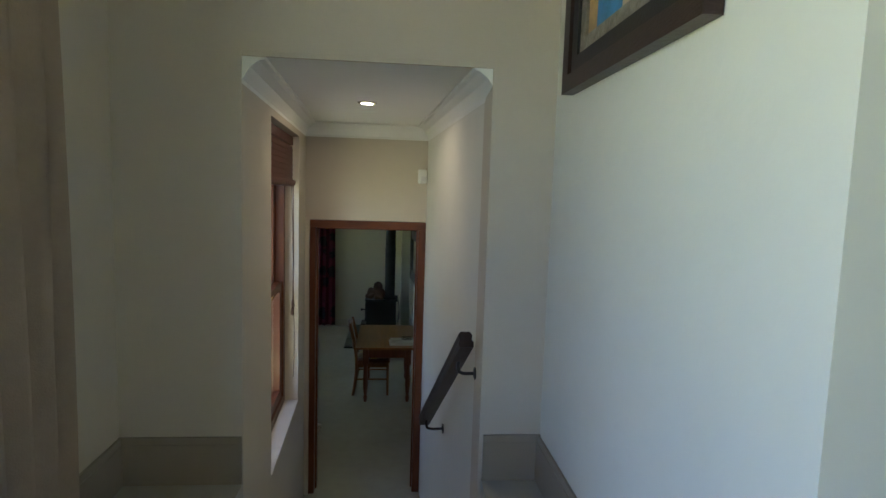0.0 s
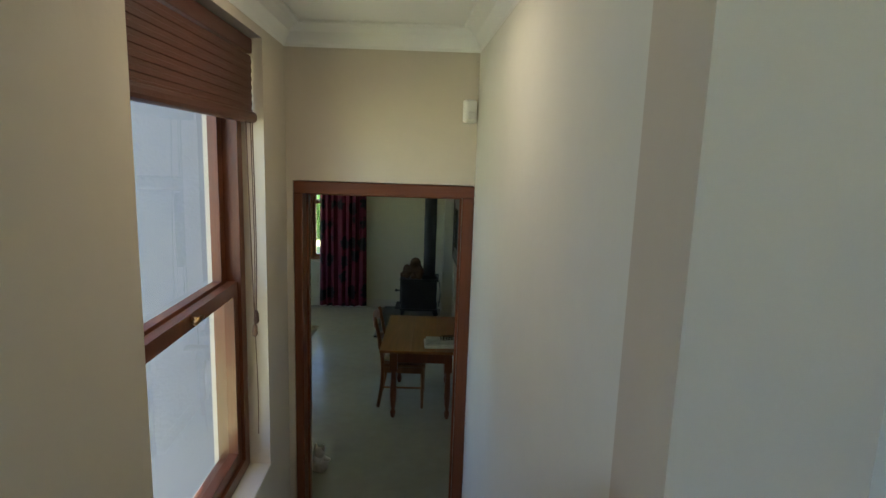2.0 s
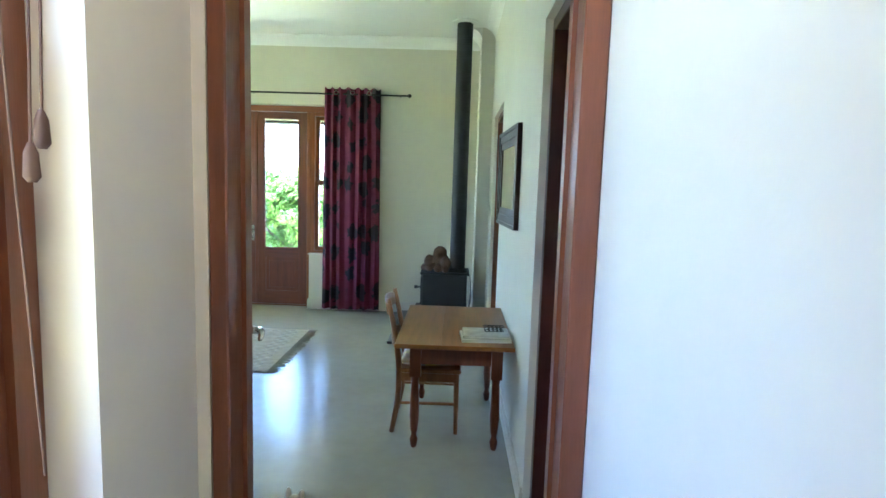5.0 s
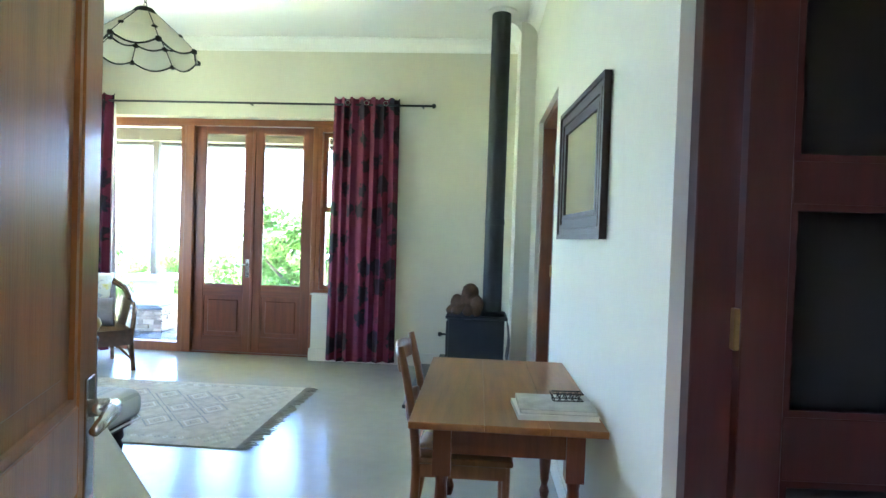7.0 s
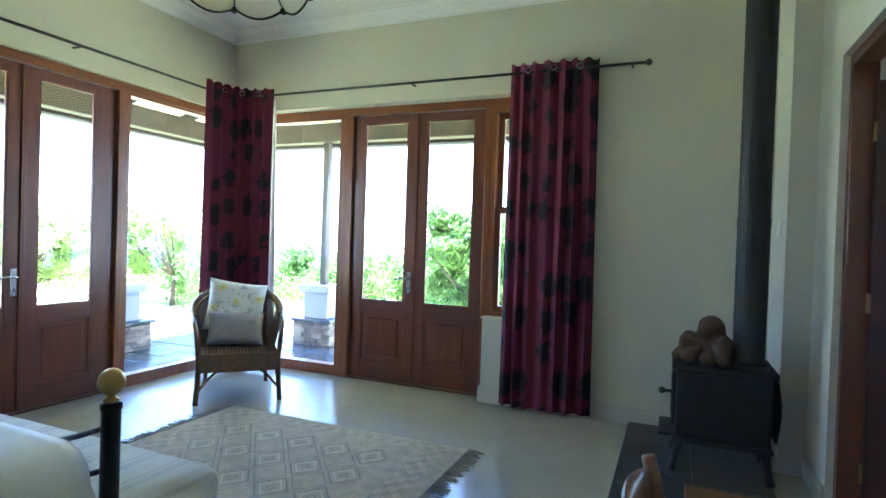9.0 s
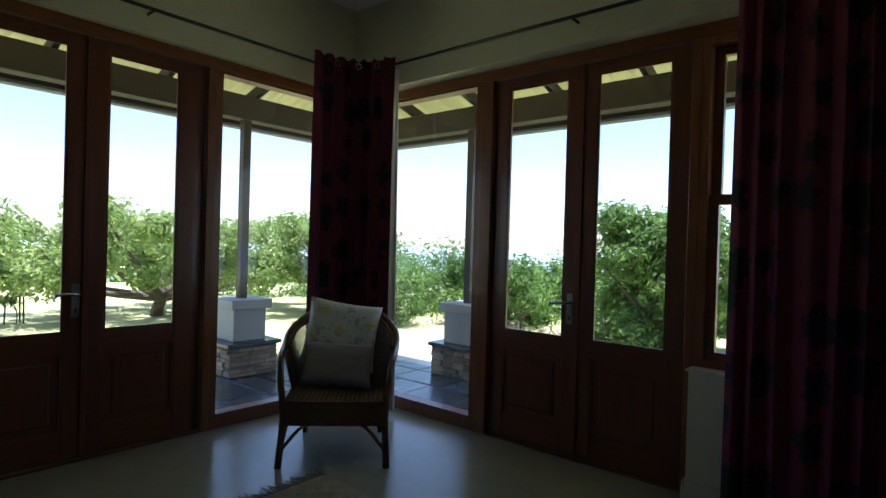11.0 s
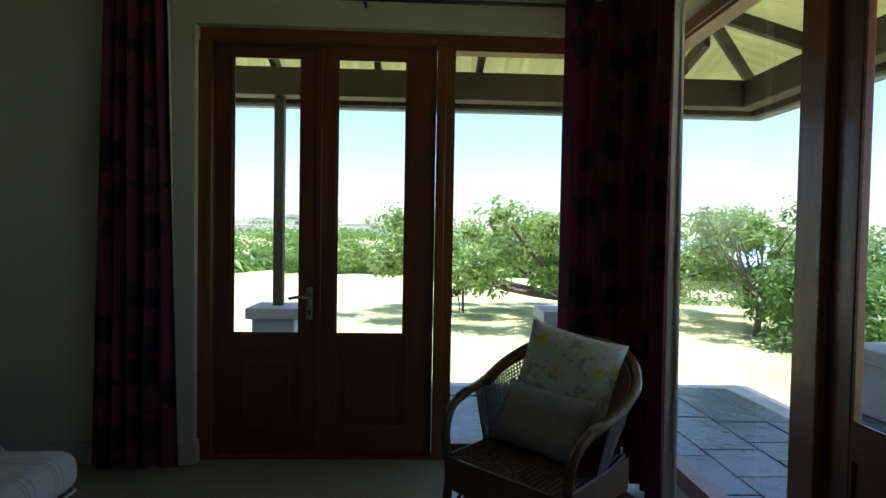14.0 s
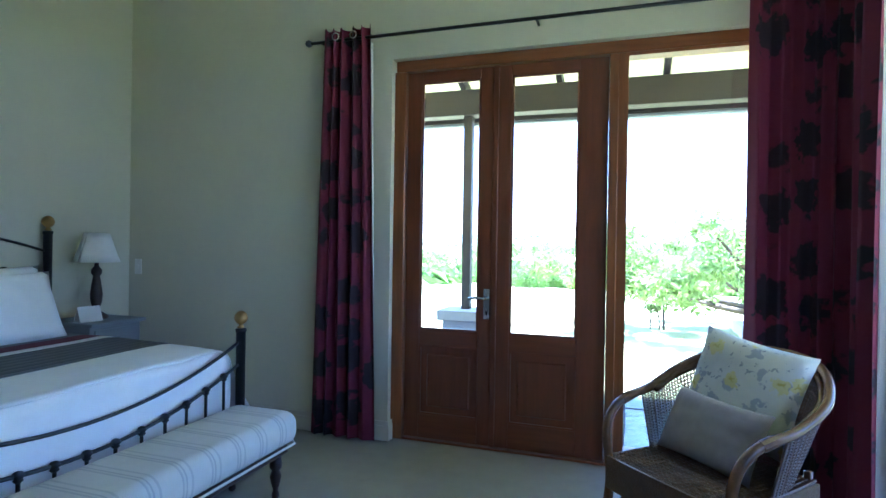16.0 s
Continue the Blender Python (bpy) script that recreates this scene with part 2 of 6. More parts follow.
def floral(name, ground=(0.66, 0.65, 0.58)):
    """Pale cushion cloth with yellow roses and grey-blue leaves."""
    m = mat(name, ground, 0.9, var=0.04, scale=30, bump=0.2, bscale=300)
    N, L = m.node_tree.nodes, m.node_tree.links
    p = N["Principled BSDF"]
    last = p.inputs["Base Color"].links[0].from_socket
    co = N.new("ShaderNodeTexCoord")
    nz = N.new("ShaderNodeTexNoise")
    nz.inputs["Scale"].default_value = 30
    nz.inputs["Detail"].default_value = 4
    L.new(co.outputs["Object"], nz.inputs[0])
    ad = N.new("ShaderNodeVectorMath")
    ad.operation = "MULTIPLY_ADD"
    ad.inputs[1].default_value = (0.085, 0.085, 0.085)
    L.new(nz.outputs[1], ad.inputs[0])
    L.new(co.outputs["Object"], ad.inputs[2])
    for scale, lo, colour, off in ((11, 0.34, (0.36, 0.38, 0.42, 1), 3.3), (22, 0.24, (0.30, 0.32, 0.33, 1), 1.7), (7.0, 0.27, (0.66, 0.60, 0.22, 1), 0.2), (7.0, 0.12, (0.48, 0.40, 0.08, 1), 0.2)):
        mp = N.new("ShaderNodeMapping")
        mp.inputs["Location"].default_value = (off, off * 2, off)
        L.new(ad.outputs[0], mp.inputs[0])
        vo = N.new("ShaderNodeTexVoronoi")
        vo.inputs["Scale"].default_value = scale
        L.new(mp.outputs[0], vo.inputs[0])
        rp = N.new("ShaderNodeMapRange")
        rp.inputs[1].default_value, rp.inputs[2].default_value = lo - 0.06, lo
        rp.inputs[3].default_value, rp.inputs[4].default_value = 0.85, 0.0
        L.new(vo.outputs["Distance"], rp.inputs[0])
        mx = N.new("ShaderNodeMix")
        mx.data_type = "RGBA"
        L.new(rp.outputs[0], mx.inputs[0])
        L.new(last, mx.inputs[6])
        mx.inputs[7].default_value = colour
        last = mx.outputs[2]
    L.new(last, p.inputs["Base Color"])
    return m


FLORAL = floral("floral cushion cloth")


def striped(name, axis, stops, period, rough=0.85, bump=0.25):
    """Cloth striped along one axis: stops are (place 0..1, colour), repeated every period metres."""
    m = mat(name, (1, 1, 1), rough, var=0.04, scale=20, bump=bump, bscale=220)
    N, L = m.node_tree.nodes, m.node_tree.links
    p = N["Principled BSDF"]
    src = p.inputs["Base Color"].links[0].from_socket
    co = N.new("ShaderNodeTexCoord")
    sx = N.new("ShaderNodeSeparateXYZ")
    L.new(co.outputs["Object"], sx.inputs[0])
    fr = N.new("ShaderNodeMath")
    fr.operation = "DIVIDE"
    fr.inputs[1].default_value = period
    L.new(sx.outputs[axis], fr.inputs[0])
    f2 = N.new("ShaderNodeMath")
    f2.operation = "FRACT"
    L.new(fr.outputs[0], f2.inputs[0])
    cr = N.new("ShaderNodeValToRGB")
    cr.color_ramp.interpolation = "CONSTANT"
    for i, (a, c) in enumerate(stops):
        e = cr.color_ramp.elements[i] if i < 2 else cr.color_ramp.elements.new(a)
        e.position, e.color = a, (*c, 1)
    L.new(f2.outputs[0], cr.inputs[0])
    mx = N.new("ShaderNodeMix")
    mx.data_type = "RGBA"
    mx.blend_type = "MULTIPLY"
    mx.inputs[0].default_value = 1
    L.new(src, mx.inputs[6])
    L.new(cr.outputs[0], mx.inputs[7])
    L.new(mx.outputs[2], p.inputs["Base Color"])
    return m


TICK = striped("bench ticking", 0, [(0.0, (0.62, 0.61, 0.56)), (0.35, (0.50, 0.50, 0.47)), (0.42, (0.62, 0.61, 0.56)), (0.55, (0.46, 0.46, 0.44)), (0.60, (0.60, 0.59, 0.54)), (0.66, (0.48, 0.48, 0.46)), (0.72, (0.62, 0.61, 0.56))], 0.16)
RUNNER = striped("ribbed grey throw", 1, [(0.0, (0.10, 0.105, 0.12)), (0.55, (0.055, 0.057, 0.068)), (0.8, (0.16, 0.165, 0.18))], 0.065)


# ---- mesh helpers ----
def thing(name, x, y, z, rz=0, label="", category="", group="", kind=""):
    ob = new(name)
    ob.matrix_basis = pose(x, y, z, 0, 0, rz)
    return tagged(ob, label, category, group, kind)


def finish(bm, name, material, smooth=False):
    me = bpy.data.meshes.new(name)
    bm.normal_update()
    bm.to_mesh(me)
    bm.free()
    me.materials.append(material)
    if smooth:
        me.polygons.foreach_set("use_smooth", [True] * len(me.polygons))
    return me


def part(name, bm, material, parent, label="", smooth=False, m=None):
    ob = new(name, finish(bm, name, material, smooth))
    ob.parent = parent
    if m is not None:
        ob.matrix_basis = m
    return tagged(ob, label)


def solid(name, bm, material, label, category, kind="", smooth=False, m=None, group=""):
    ob = new(name, finish(bm, name, material, smooth))
    if m is not None:
        ob.matrix_basis = m
    return tagged(ob, label, category, group, kind)


def box(bm, x0, y0, z0, x1, y1, z1, bevel=0.0, seg=1):
    x0, x1, y0, y1, z0, z1 = min(x0, x1), max(x0, x1), min(y0, y1), max(y0, y1), min(z0, z1), max(z0, z1)
    g = bmesh.ops.create_cube(bm, size=1, matrix=Matrix.LocRotScale(((x0 + x1) / 2, (y0 + y1) / 2, (z0 + z1) / 2), None, (x1 - x0, y1 - y0, z1 - z0)))
    if bevel:
        es = {e for v in g["verts"] for e in v.link_edges}
        bmesh.ops.bevel(bm, geom=list(es), offset=bevel, segments=seg, affect="EDGES", profile=0.5)
    return bm


def boxes(*rows, bevel=0.0, seg=1):
    bm = bmesh.new()
    for r in rows:
        box(bm, *r, bevel=bevel, seg=seg)
    return bm


def lathe(profile, segs=20, bm=None, at=(0, 0, 0), m=None):
    """A body of revolution from (radius, height) pairs."""
    bm = bm or bmesh.new()
    rings = []
    for r, z in profile:
        ring = []
        for i in range(segs):
            a = 2 * math.pi * i / segs
            v = Vector((r * math.cos(a), r * math.sin(a), z))
            v = (m @ v) if m is not None else v
            ring.append(bm.verts.new(v + Vector(at)))
        rings.append(ring)
    for a, b in zip(rings, rings[1:]):
        for i in range(segs):
            bm.faces.new((a[i], a[(i + 1) % segs], b[(i + 1) % segs], b[i]))
    bm.faces.new(rings[0][::-1])
    bm.faces.new(rings[-1])
    return bm


def tube(points, r, bm=None, segs=8):
    """A round bar along points; r a number or one radius a point."""
    bm = bm or bmesh.new()
    pts = [Vector(p) for p in points]
    rs = r if isinstance(r, (list, tuple)) else [r] * len(pts)
    rings = []
    ref = None
    for i, p in enumerate(pts):
        d = (pts[min(i + 1, len(pts) - 1)] - pts[max(i - 1, 0)]).normalized()
        if ref is None:
            ref = d.cross(Vector((0, 0, 1)))
            if ref.length < 0.1:
                ref = d.cross(Vector((1, 0, 0)))
        ref = (ref - d * ref.dot(d)).normalized()
        up = d.cross(ref)
        rings.append([bm.verts.new(p + rs[i] * (math.cos(a) * ref + math.sin(a) * up)) for a in (2 * math.pi * k / segs for k in range(segs))])
    for a, b in zip(rings, rings[1:]):
        for i in range(segs):
            bm.faces.new((a[i], a[(i + 1) % segs], b[(i + 1) % segs], b[i]))
    bm.faces.new(rings[0][::-1])
    bm.faces.new(rings[-1])
    return bm


def curve(points, n=24):
    """Smooth points through control points (Catmull-Rom)."""
    P = [Vector(p) for p in points]
    P = [2 * P[0] - P[1]] + P + [2 * P[-1] - P[-2]]
    out = []
    k = len(P) - 3
    for i in range(n + 1):
        u = i / n * k
        j = min(int(u), k - 1)
        t = u - j
        a, b, c, d = P[j:j + 4]
        out.append(0.5 * ((2 * b) + (c - a) * t + (2 * a - 5 * b + 4 * c - d) * t * t + (3 * b - a - 3 * c + d) * t ** 3))
    return out


def sheet(nu, nv, fn, bm=None, thick=0.0):
    """A grid surface fn(u, v) with u, v in 0..1; thick gives it a back."""
    bm = bm or bmesh.new()
    g = [[bm.verts.new(fn(i / nu, j / nv)) for j in range(nv + 1)] for i in range(nu + 1)]
    fs = []
    for i in range(nu):
        for j in range(nv):
            fs.append(bm.faces.new((g[i][j], g[i + 1][j], g[i + 1][j + 1], g[i][j + 1])))
    if thick:
        bm.normal_update()
        bmesh.ops.solidify(bm, geom=fs, thickness=thick)
    return bm


def prism(bm, outline, y0, y1):
    """An outline of (x, z) pairs drawn out from y0 to y1."""
    a = [bm.verts.new((x, y0, z)) for x, z in outline]
    b = [bm.verts.new((x, y1, z)) for x, z in outline]
    n = len(a)
    bm.faces.new(a)
    bm.faces.new(b[::-1])
    for i in range(n):
        bm.faces.new((a[i], b[i], b[(i + 1) % n], a[(i + 1) % n]))
    bmesh.ops.recalc_face_normals(bm, faces=bm.faces)
    return bm


def pillow_mesh(w, h, d, crease=0.012, seed=0):
    """A stuffed cushion lying in the xz plane, centred."""
    bm = bmesh.new()
    for s in (1, -1):
        def fn(u, v):
            a, b = 2 * u - 1, 2 * v - 1
            f = max(0.0, (1 - abs(a) ** 2.6) * (1 - abs(b) ** 2.6)) ** 0.42
            pin = 1 - 0.07 * (1 - abs(a)) ** 0 * (1 - b * b) * abs(a) ** 3 - 0.0
            pin2 = 1 - 0.07 * (1 - a * a) * abs(b) ** 3
            n = noise.noise(Vector((a * 2.2 + seed, b * 2.2, s * 3.0)))
            return Vector((a * w / 2 * pin, s * (d / 2 * f + crease * n * f), b * h / 2 * pin2))
        sheet(16, 16, fn, bm)
    bmesh.ops.remove_doubles(bm, verts=bm.verts, dist=0.002)
    bmesh.ops.recalc_face_normals(bm, faces=bm.faces)
    return bm

# ---- the setting ----
H = 3.40          # bedroom ceiling
HEAD = 2.575      # head of the window openings
WX, NY, EX = -3.58, 10.62, 1.41   # inner faces of the bedroom's west, north and east walls
SY = 5.70         # the wall behind the bed
DY0, DY1 = 4.885, 5.0            # the wall with the door from the stairs
LAND = 1.26       # the landing's floor

floor = solid("floor", boxes((-3.88, 3.3, -0.2, 4.2, 10.95, 0.0)), SCREED, "polished greenish-grey cement screed floor with soft mottling", "floor", "structure")
ceiling = solid("ceiling", boxes((-3.9, 4.885, H, 4.2, 10.95, H + 0.2)), CEIL, "cream painted bedroom ceiling", "ceiling", "structure")

solid("wall_north", boxes(
    (-3.9, NY, HEAD, 1.9, 10.95, H), (-0.25, NY, 0, 1.9, 10.95, HEAD), (-0.83, NY, 0, -0.25, 10.95, 0.70)),
    OLIVE, "smooth pale olive-cream plastered wall round the glazed doors", "wall", "structure")
solid("wall_west", boxes(
    (-3.9, 5.3, HEAD, WX, NY, H), (-3.9, 5.3, 0, WX, 7.98, HEAD)),
    OLIVE, "smooth pale olive-cream plastered wall beside the garden doors", "wall", "structure")
# the daylight on this wall is put into its paler colour
solid("wall_east", boxes(
    (EX, DY1, 0, 1.66, 5.12, H), (EX, 5.12, 2.38, 1.66, 6.24, H), (EX, 6.24, 0, 1.66, 8.48, H), (EX, 8.48, 2.36, 1.66, 9.62, H),
    (EX, 9.62, 0, 1.66, NY, H), (1.262, 10.08, 0, EX, NY, H)),
    PLASTER, "smooth cream plastered wall with two door openings, painted paler for the light on it", "wall", "structure")
solid("wall_south", boxes((-3.9, 5.4, 0, -0.15, SY, H), (-0.45, 4.885, 0, -0.15, 5.4, H)), OLIVE, "smooth pale olive-cream plastered wall behind the bed", "wall", "structure")
solid("wall_stairs_end", boxes(
    (-0.15, DY0, 0, 0.452, DY1, H), (1.362, DY0, 0, 1.66, DY1, H), (0.452, DY0, 2.244, 1.362, DY1, H)),
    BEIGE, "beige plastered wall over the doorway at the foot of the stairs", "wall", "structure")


def cornice(bm, a, b, inward, z, size):
    """A coved moulding along the wall from a to b."""
    a, b, n = Vector((*a, z)), Vector((*b, z)), Vector((*inward, 0))
    prof = [(0, 0), (0.012, 0), (0.016, 0.15), (0.10, 0.30), (0.30, 0.62), (0.62, 0.86), (0.82, 0.90), (0.86, 1.0), (0, 1.0)]
    ra = [bm.verts.new(a + n * (p * size) + Vector((0, 0, q * size))) for p, q in prof]
    rb = [bm.verts.new(b + n * (p * size) + Vector((0, 0, q * size))) for p, q in prof]
    k = len(prof)
    for i in range(k):
        bm.faces.new((ra[i], rb[i], rb[(i + 1) % k], ra[(i + 1) % k]))
    bm.faces.new(ra)
    bm.faces.new(rb[::-1])


bm = bmesh.new()
for a, b, n in (((WX, NY), (1.26, NY), (0, -1)), ((WX, SY), (WX, NY), (1, 0)), ((EX, DY1), (EX, 10.08), (-1, 0)), ((1.262, 10.08), (1.262, NY), (-1, 0)), ((WX, SY), (-0.15, SY), (0, 1)), ((-0.15, DY1), (EX, DY1), (0, 1)), ((-0.15, DY1), (-0.15, SY), (1, 0))):
    cornice(bm, a, b, n, H - 0.125, 0.122)
bmesh.ops.recalc_face_normals(bm, faces=bm.faces)
solid("cornice", bm, CEIL, "cream coved plaster cornice", "cornice", "structure")


def skirting(bm, x0, y0, x1, y1, z=0.0, h=0.13, t=0.018):
    box(bm, x0, y0, z + 0.001, x1, y1, z + h - 0.03)
    gx, gy = (0.004 if abs(x1 - x0) < 0.05 else 0), (0.004 if abs(y1 - y0) < 0.05 else 0)
    box(bm, x0 + gx, y0 + gy, z + h - 0.03, x1 - gx, y1 - gy, z + h)


bm = bmesh.new()
for r in ((-0.83, NY - 0.018, 1.262, NY), (WX, 5.72, WX + 0.018, 7.98), (WX - 0.06, 7.98, WX + 0.018, 7.998), (EX - 0.018, 6.24, EX, 8.48), (EX - 0.018, 9.62, EX, 10.08),
          (1.244, 10.08, 1.262, NY), (WX, SY, -0.15, SY + 0.018), (-0.848, NY - 0.018, -0.83, NY + 0.1)):
    skirting(bm, *r)
solid("baseboard", bm, SKIRT, "cream painted skirting board", "skirting", "structure")

# stair well, walls slightly out of square with the bedroom
bm = bmesh.new()
WIN_Y0, WIN_Y1, WIN_Z0, WIN_Z1 = 3.40, 4.50, 0.93, 2.84


def lx(y):
    return 0.505 - 0.040 * (y - 2.75)


def rx_(y):
    return 1.50 - 0.066 * (y - 2.75)


def slab(bm, xf, y0, y1, z0, z1, t):
    """A wall piece that follows the line xf(y); t its thickness, signed."""
    vs = [bm.verts.new((xf(y) + o, y, z)) for z in (z0, z1) for y, o in ((y0, 0), (y1, 0), (y1, t), (y0, t))]
    for f in ((0, 1, 2, 3), (4, 5, 6, 7), (0, 1, 5, 4), (1, 2, 6, 5), (2, 3, 7, 6), (3, 0, 4, 7)):
        bm.faces.new([vs[i] for i in f])


for y0, y1, z0, z1 in ((2.75, WIN_Y0, 0, 3.0), (WIN_Y1, DY0, 0, 3.0), (WIN_Y0, WIN_Y1, 0, WIN_Z0), (WIN_Y0, WIN_Y1, WIN_Z1, 3.0)):
    slab(bm, lx, y0, y1, z0, z1, -0.26)
bmesh.ops.recalc_face_normals(bm, faces=bm.faces)
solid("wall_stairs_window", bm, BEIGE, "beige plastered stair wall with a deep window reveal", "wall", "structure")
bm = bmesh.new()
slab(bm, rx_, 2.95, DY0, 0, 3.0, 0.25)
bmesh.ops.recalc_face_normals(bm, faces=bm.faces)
solid("wall_stairs_rail", bm, PLASTER, "smooth plastered stair wall, its colour paled for the window light", "wall", "structure")
solid("ceiling_stairs", boxes((0.2, 2.765, 2.985, 1.9, DY0, 3.2)), CEIL, "white stair ceiling", "ceiling", "structure")
bm = bmesh.new()
prof = [(0, 0), (0.012, 0), (0.016, 0.15), (0.10, 0.30), (0.30, 0.62), (0.62, 0.86), (0.82, 0.90), (0.86, 1.0), (0, 1.0)]
S = 0.105
for xf, sgn in ((lx, 1), (rx_, -1)):
    ra = [bm.verts.new((xf(2.76) + sgn * p * S, 2.76, 2.878 + q * S)) for p, q in prof]
    rb = [bm.verts.new((xf(DY0) + sgn * p * S, DY0, 2.878 + q * S)) for p, q in prof]
    for i in range(9):
        bm.faces.new((ra[i], rb[i], rb[(i + 1) % 9], ra[(i + 1) % 9]))
    bm.faces.new(ra)
cornice(bm, (lx(DY0), DY0), (rx_(DY0), DY0), (0, -1), 2.878, S)
bmesh.ops.recalc_face_normals(bm, faces=bm.faces)
solid("cornice_stairs", bm, CEIL, "white coved plaster cornice", "cornice", "structure")

# hall and landing
solid("floor_landing", boxes((-0.3, -1.6, LAND - 0.3, 2.3, 2.40, LAND), (0.0, 2.40, LAND - 0.3, 0.505, 2.75, LAND), (1.50, 2.40, LAND - 0.3, 1.76, 2.75, LAND)),
      STAIRM, "brownish cement screed landing floor", "floor", "structure")
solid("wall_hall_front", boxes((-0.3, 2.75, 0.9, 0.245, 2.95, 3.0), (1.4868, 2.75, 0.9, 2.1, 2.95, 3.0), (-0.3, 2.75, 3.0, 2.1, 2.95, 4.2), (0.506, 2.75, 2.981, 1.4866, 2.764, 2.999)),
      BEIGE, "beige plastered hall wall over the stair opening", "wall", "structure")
solid("wall_hall_right", boxes((1.75, 1.24, 0.9, 2.4, 2.75, 4.2), (2.2, -1.6, 0.9, 2.4, 1.24, 4.2)), PLASTER, "plastered hall wall, its colour paled for light from a window", "wall", "structure")
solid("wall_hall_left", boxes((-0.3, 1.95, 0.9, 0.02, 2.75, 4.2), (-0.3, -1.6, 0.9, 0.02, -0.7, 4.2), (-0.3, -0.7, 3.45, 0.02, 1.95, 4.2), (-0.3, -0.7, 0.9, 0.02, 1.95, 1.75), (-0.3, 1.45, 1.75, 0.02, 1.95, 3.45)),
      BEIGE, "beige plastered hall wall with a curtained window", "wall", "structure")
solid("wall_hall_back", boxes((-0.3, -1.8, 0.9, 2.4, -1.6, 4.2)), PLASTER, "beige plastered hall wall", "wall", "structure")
solid("ceiling_hall", boxes((-0.3, -1.8, 4.2, 2.4, 2.95, 4.4)), CEIL, "white hall ceiling", "ceiling", "structure")
bm = bmesh.new()
for r in ((0.02, 2.732, 0.502, 2.75), (1.503, 2.732, 1.75, 2.75), (1.732, 1.24, 1.75, 2.732), (0.02, 1.5, 0.038, 2.732)):
    skirting(bm, *r, z=LAND, h=0.20)
solid("baseboard_hall", bm, SKIRT_HALL, "tall beige moulded skirting round the landing", "skirting", "structure")
bm = bmesh.new()
skirting(bm, 0.43, DY0 - 0.018, 0.452, DY0, 0, 0.14)
solid("baseboard_stairs", bm, SKIRT, "beige skirting block beside the door frame", "skirting", "structure")

stairs = thing("stairs", 1.0, 2.40, 0, label="steep straight flight of brownish screed steps", category="stairs", kind="structure")
for i in range(7):
    z = LAND - LAND / 7 * (i + 1)
    if z > 0.01:
        part("step", boxes((-0.495, 0.25 * i, 0.0, 0.498, 0.25 * (i + 1), z), bevel=0.006), STAIRM, stairs)

# rooms behind the east wall
solid("wall_bathroom", boxes((1.66, 10.62, 0, 1.9, 10.95, 0.9), (2.9, 10.62, 0, 4.2, 10.95, H), (1.9, 10.62, 0, 2.9, 10.95, 0.9), (1.9, 10.62, 2.5, 2.9, 10.95, H), (4.0, 4.885, 0, 4.2, 10.62, H), (1.66, 7.4, 0, 4.0, 7.6, H)),
      PLASTER_OUT, "white plastered bathroom wall with a window", "wall", "structure")
solid("wall_closet", boxes((1.66, 6.5, 0, 4.0, 6.7, H), (1.66, 4.885, 0, 4.0, 5.05, H)), PLASTER, "plain plastered wall of a dim side room", "wall", "structure")


# ---- joinery ----
def joint_frame(bm, x0, x1, z0, z1, w, y0, y1, bottom=True, wtop=None):
    """A rectangular frame in the xz plane, w wide, from y0 to y1 deep."""
    wt = wtop or w
    box(bm, x0, y0, z0, x0 + w, y1, z1)
    box(bm, x1 - w, y0, z0, x1, y1, z1)
    box(bm, x0 + w, y0, z1 - wt, x1 - w, y1, z1)
    if bottom:
        box(bm, x0 + w, y0, z0, x1 - w, y1, z0 + w)


def pane(parent, x0, x1, z0, z1, y, material=None, name="pane"):
    ob = part(name, sheet(1, 1, lambda u, v: Vector((x0 + (x1 - x0) * u, y, z0 + (z1 - z0) * v))), material or GLASS, parent)
    ob.visible_shadow = False
    return ob


def lever(parent, x, z, y, side, plate=(0.045, 0.20)):
    """A lever handle on a back plate, on the face towards -y."""
    bm = boxes((x - plate[0] / 2, y - 0.006, z - 0.14, x + plate[0] / 2, y, z + 0.06), bevel=0.003)
    h = part("handle_plate", bm, CHROME, parent, "brushed metal lock plate")
    bm = tube([(x, y - 0.004, z), (x, y - 0.05, z), (x + side * 0.02, y - 0.056, z), (x + side * 0.06, y - 0.056, z + 0.004), (x + side * 0.115, y - 0.05, z - 0.006)], 0.0095)
    part("lever", bm, CHROME, h, smooth=True)
    part("keyhole", boxes((x - 0.006, y - 0.008, z - 0.11, x + 0.006, y - 0.005, z - 0.085), bevel=0.002), DARKPL, h)


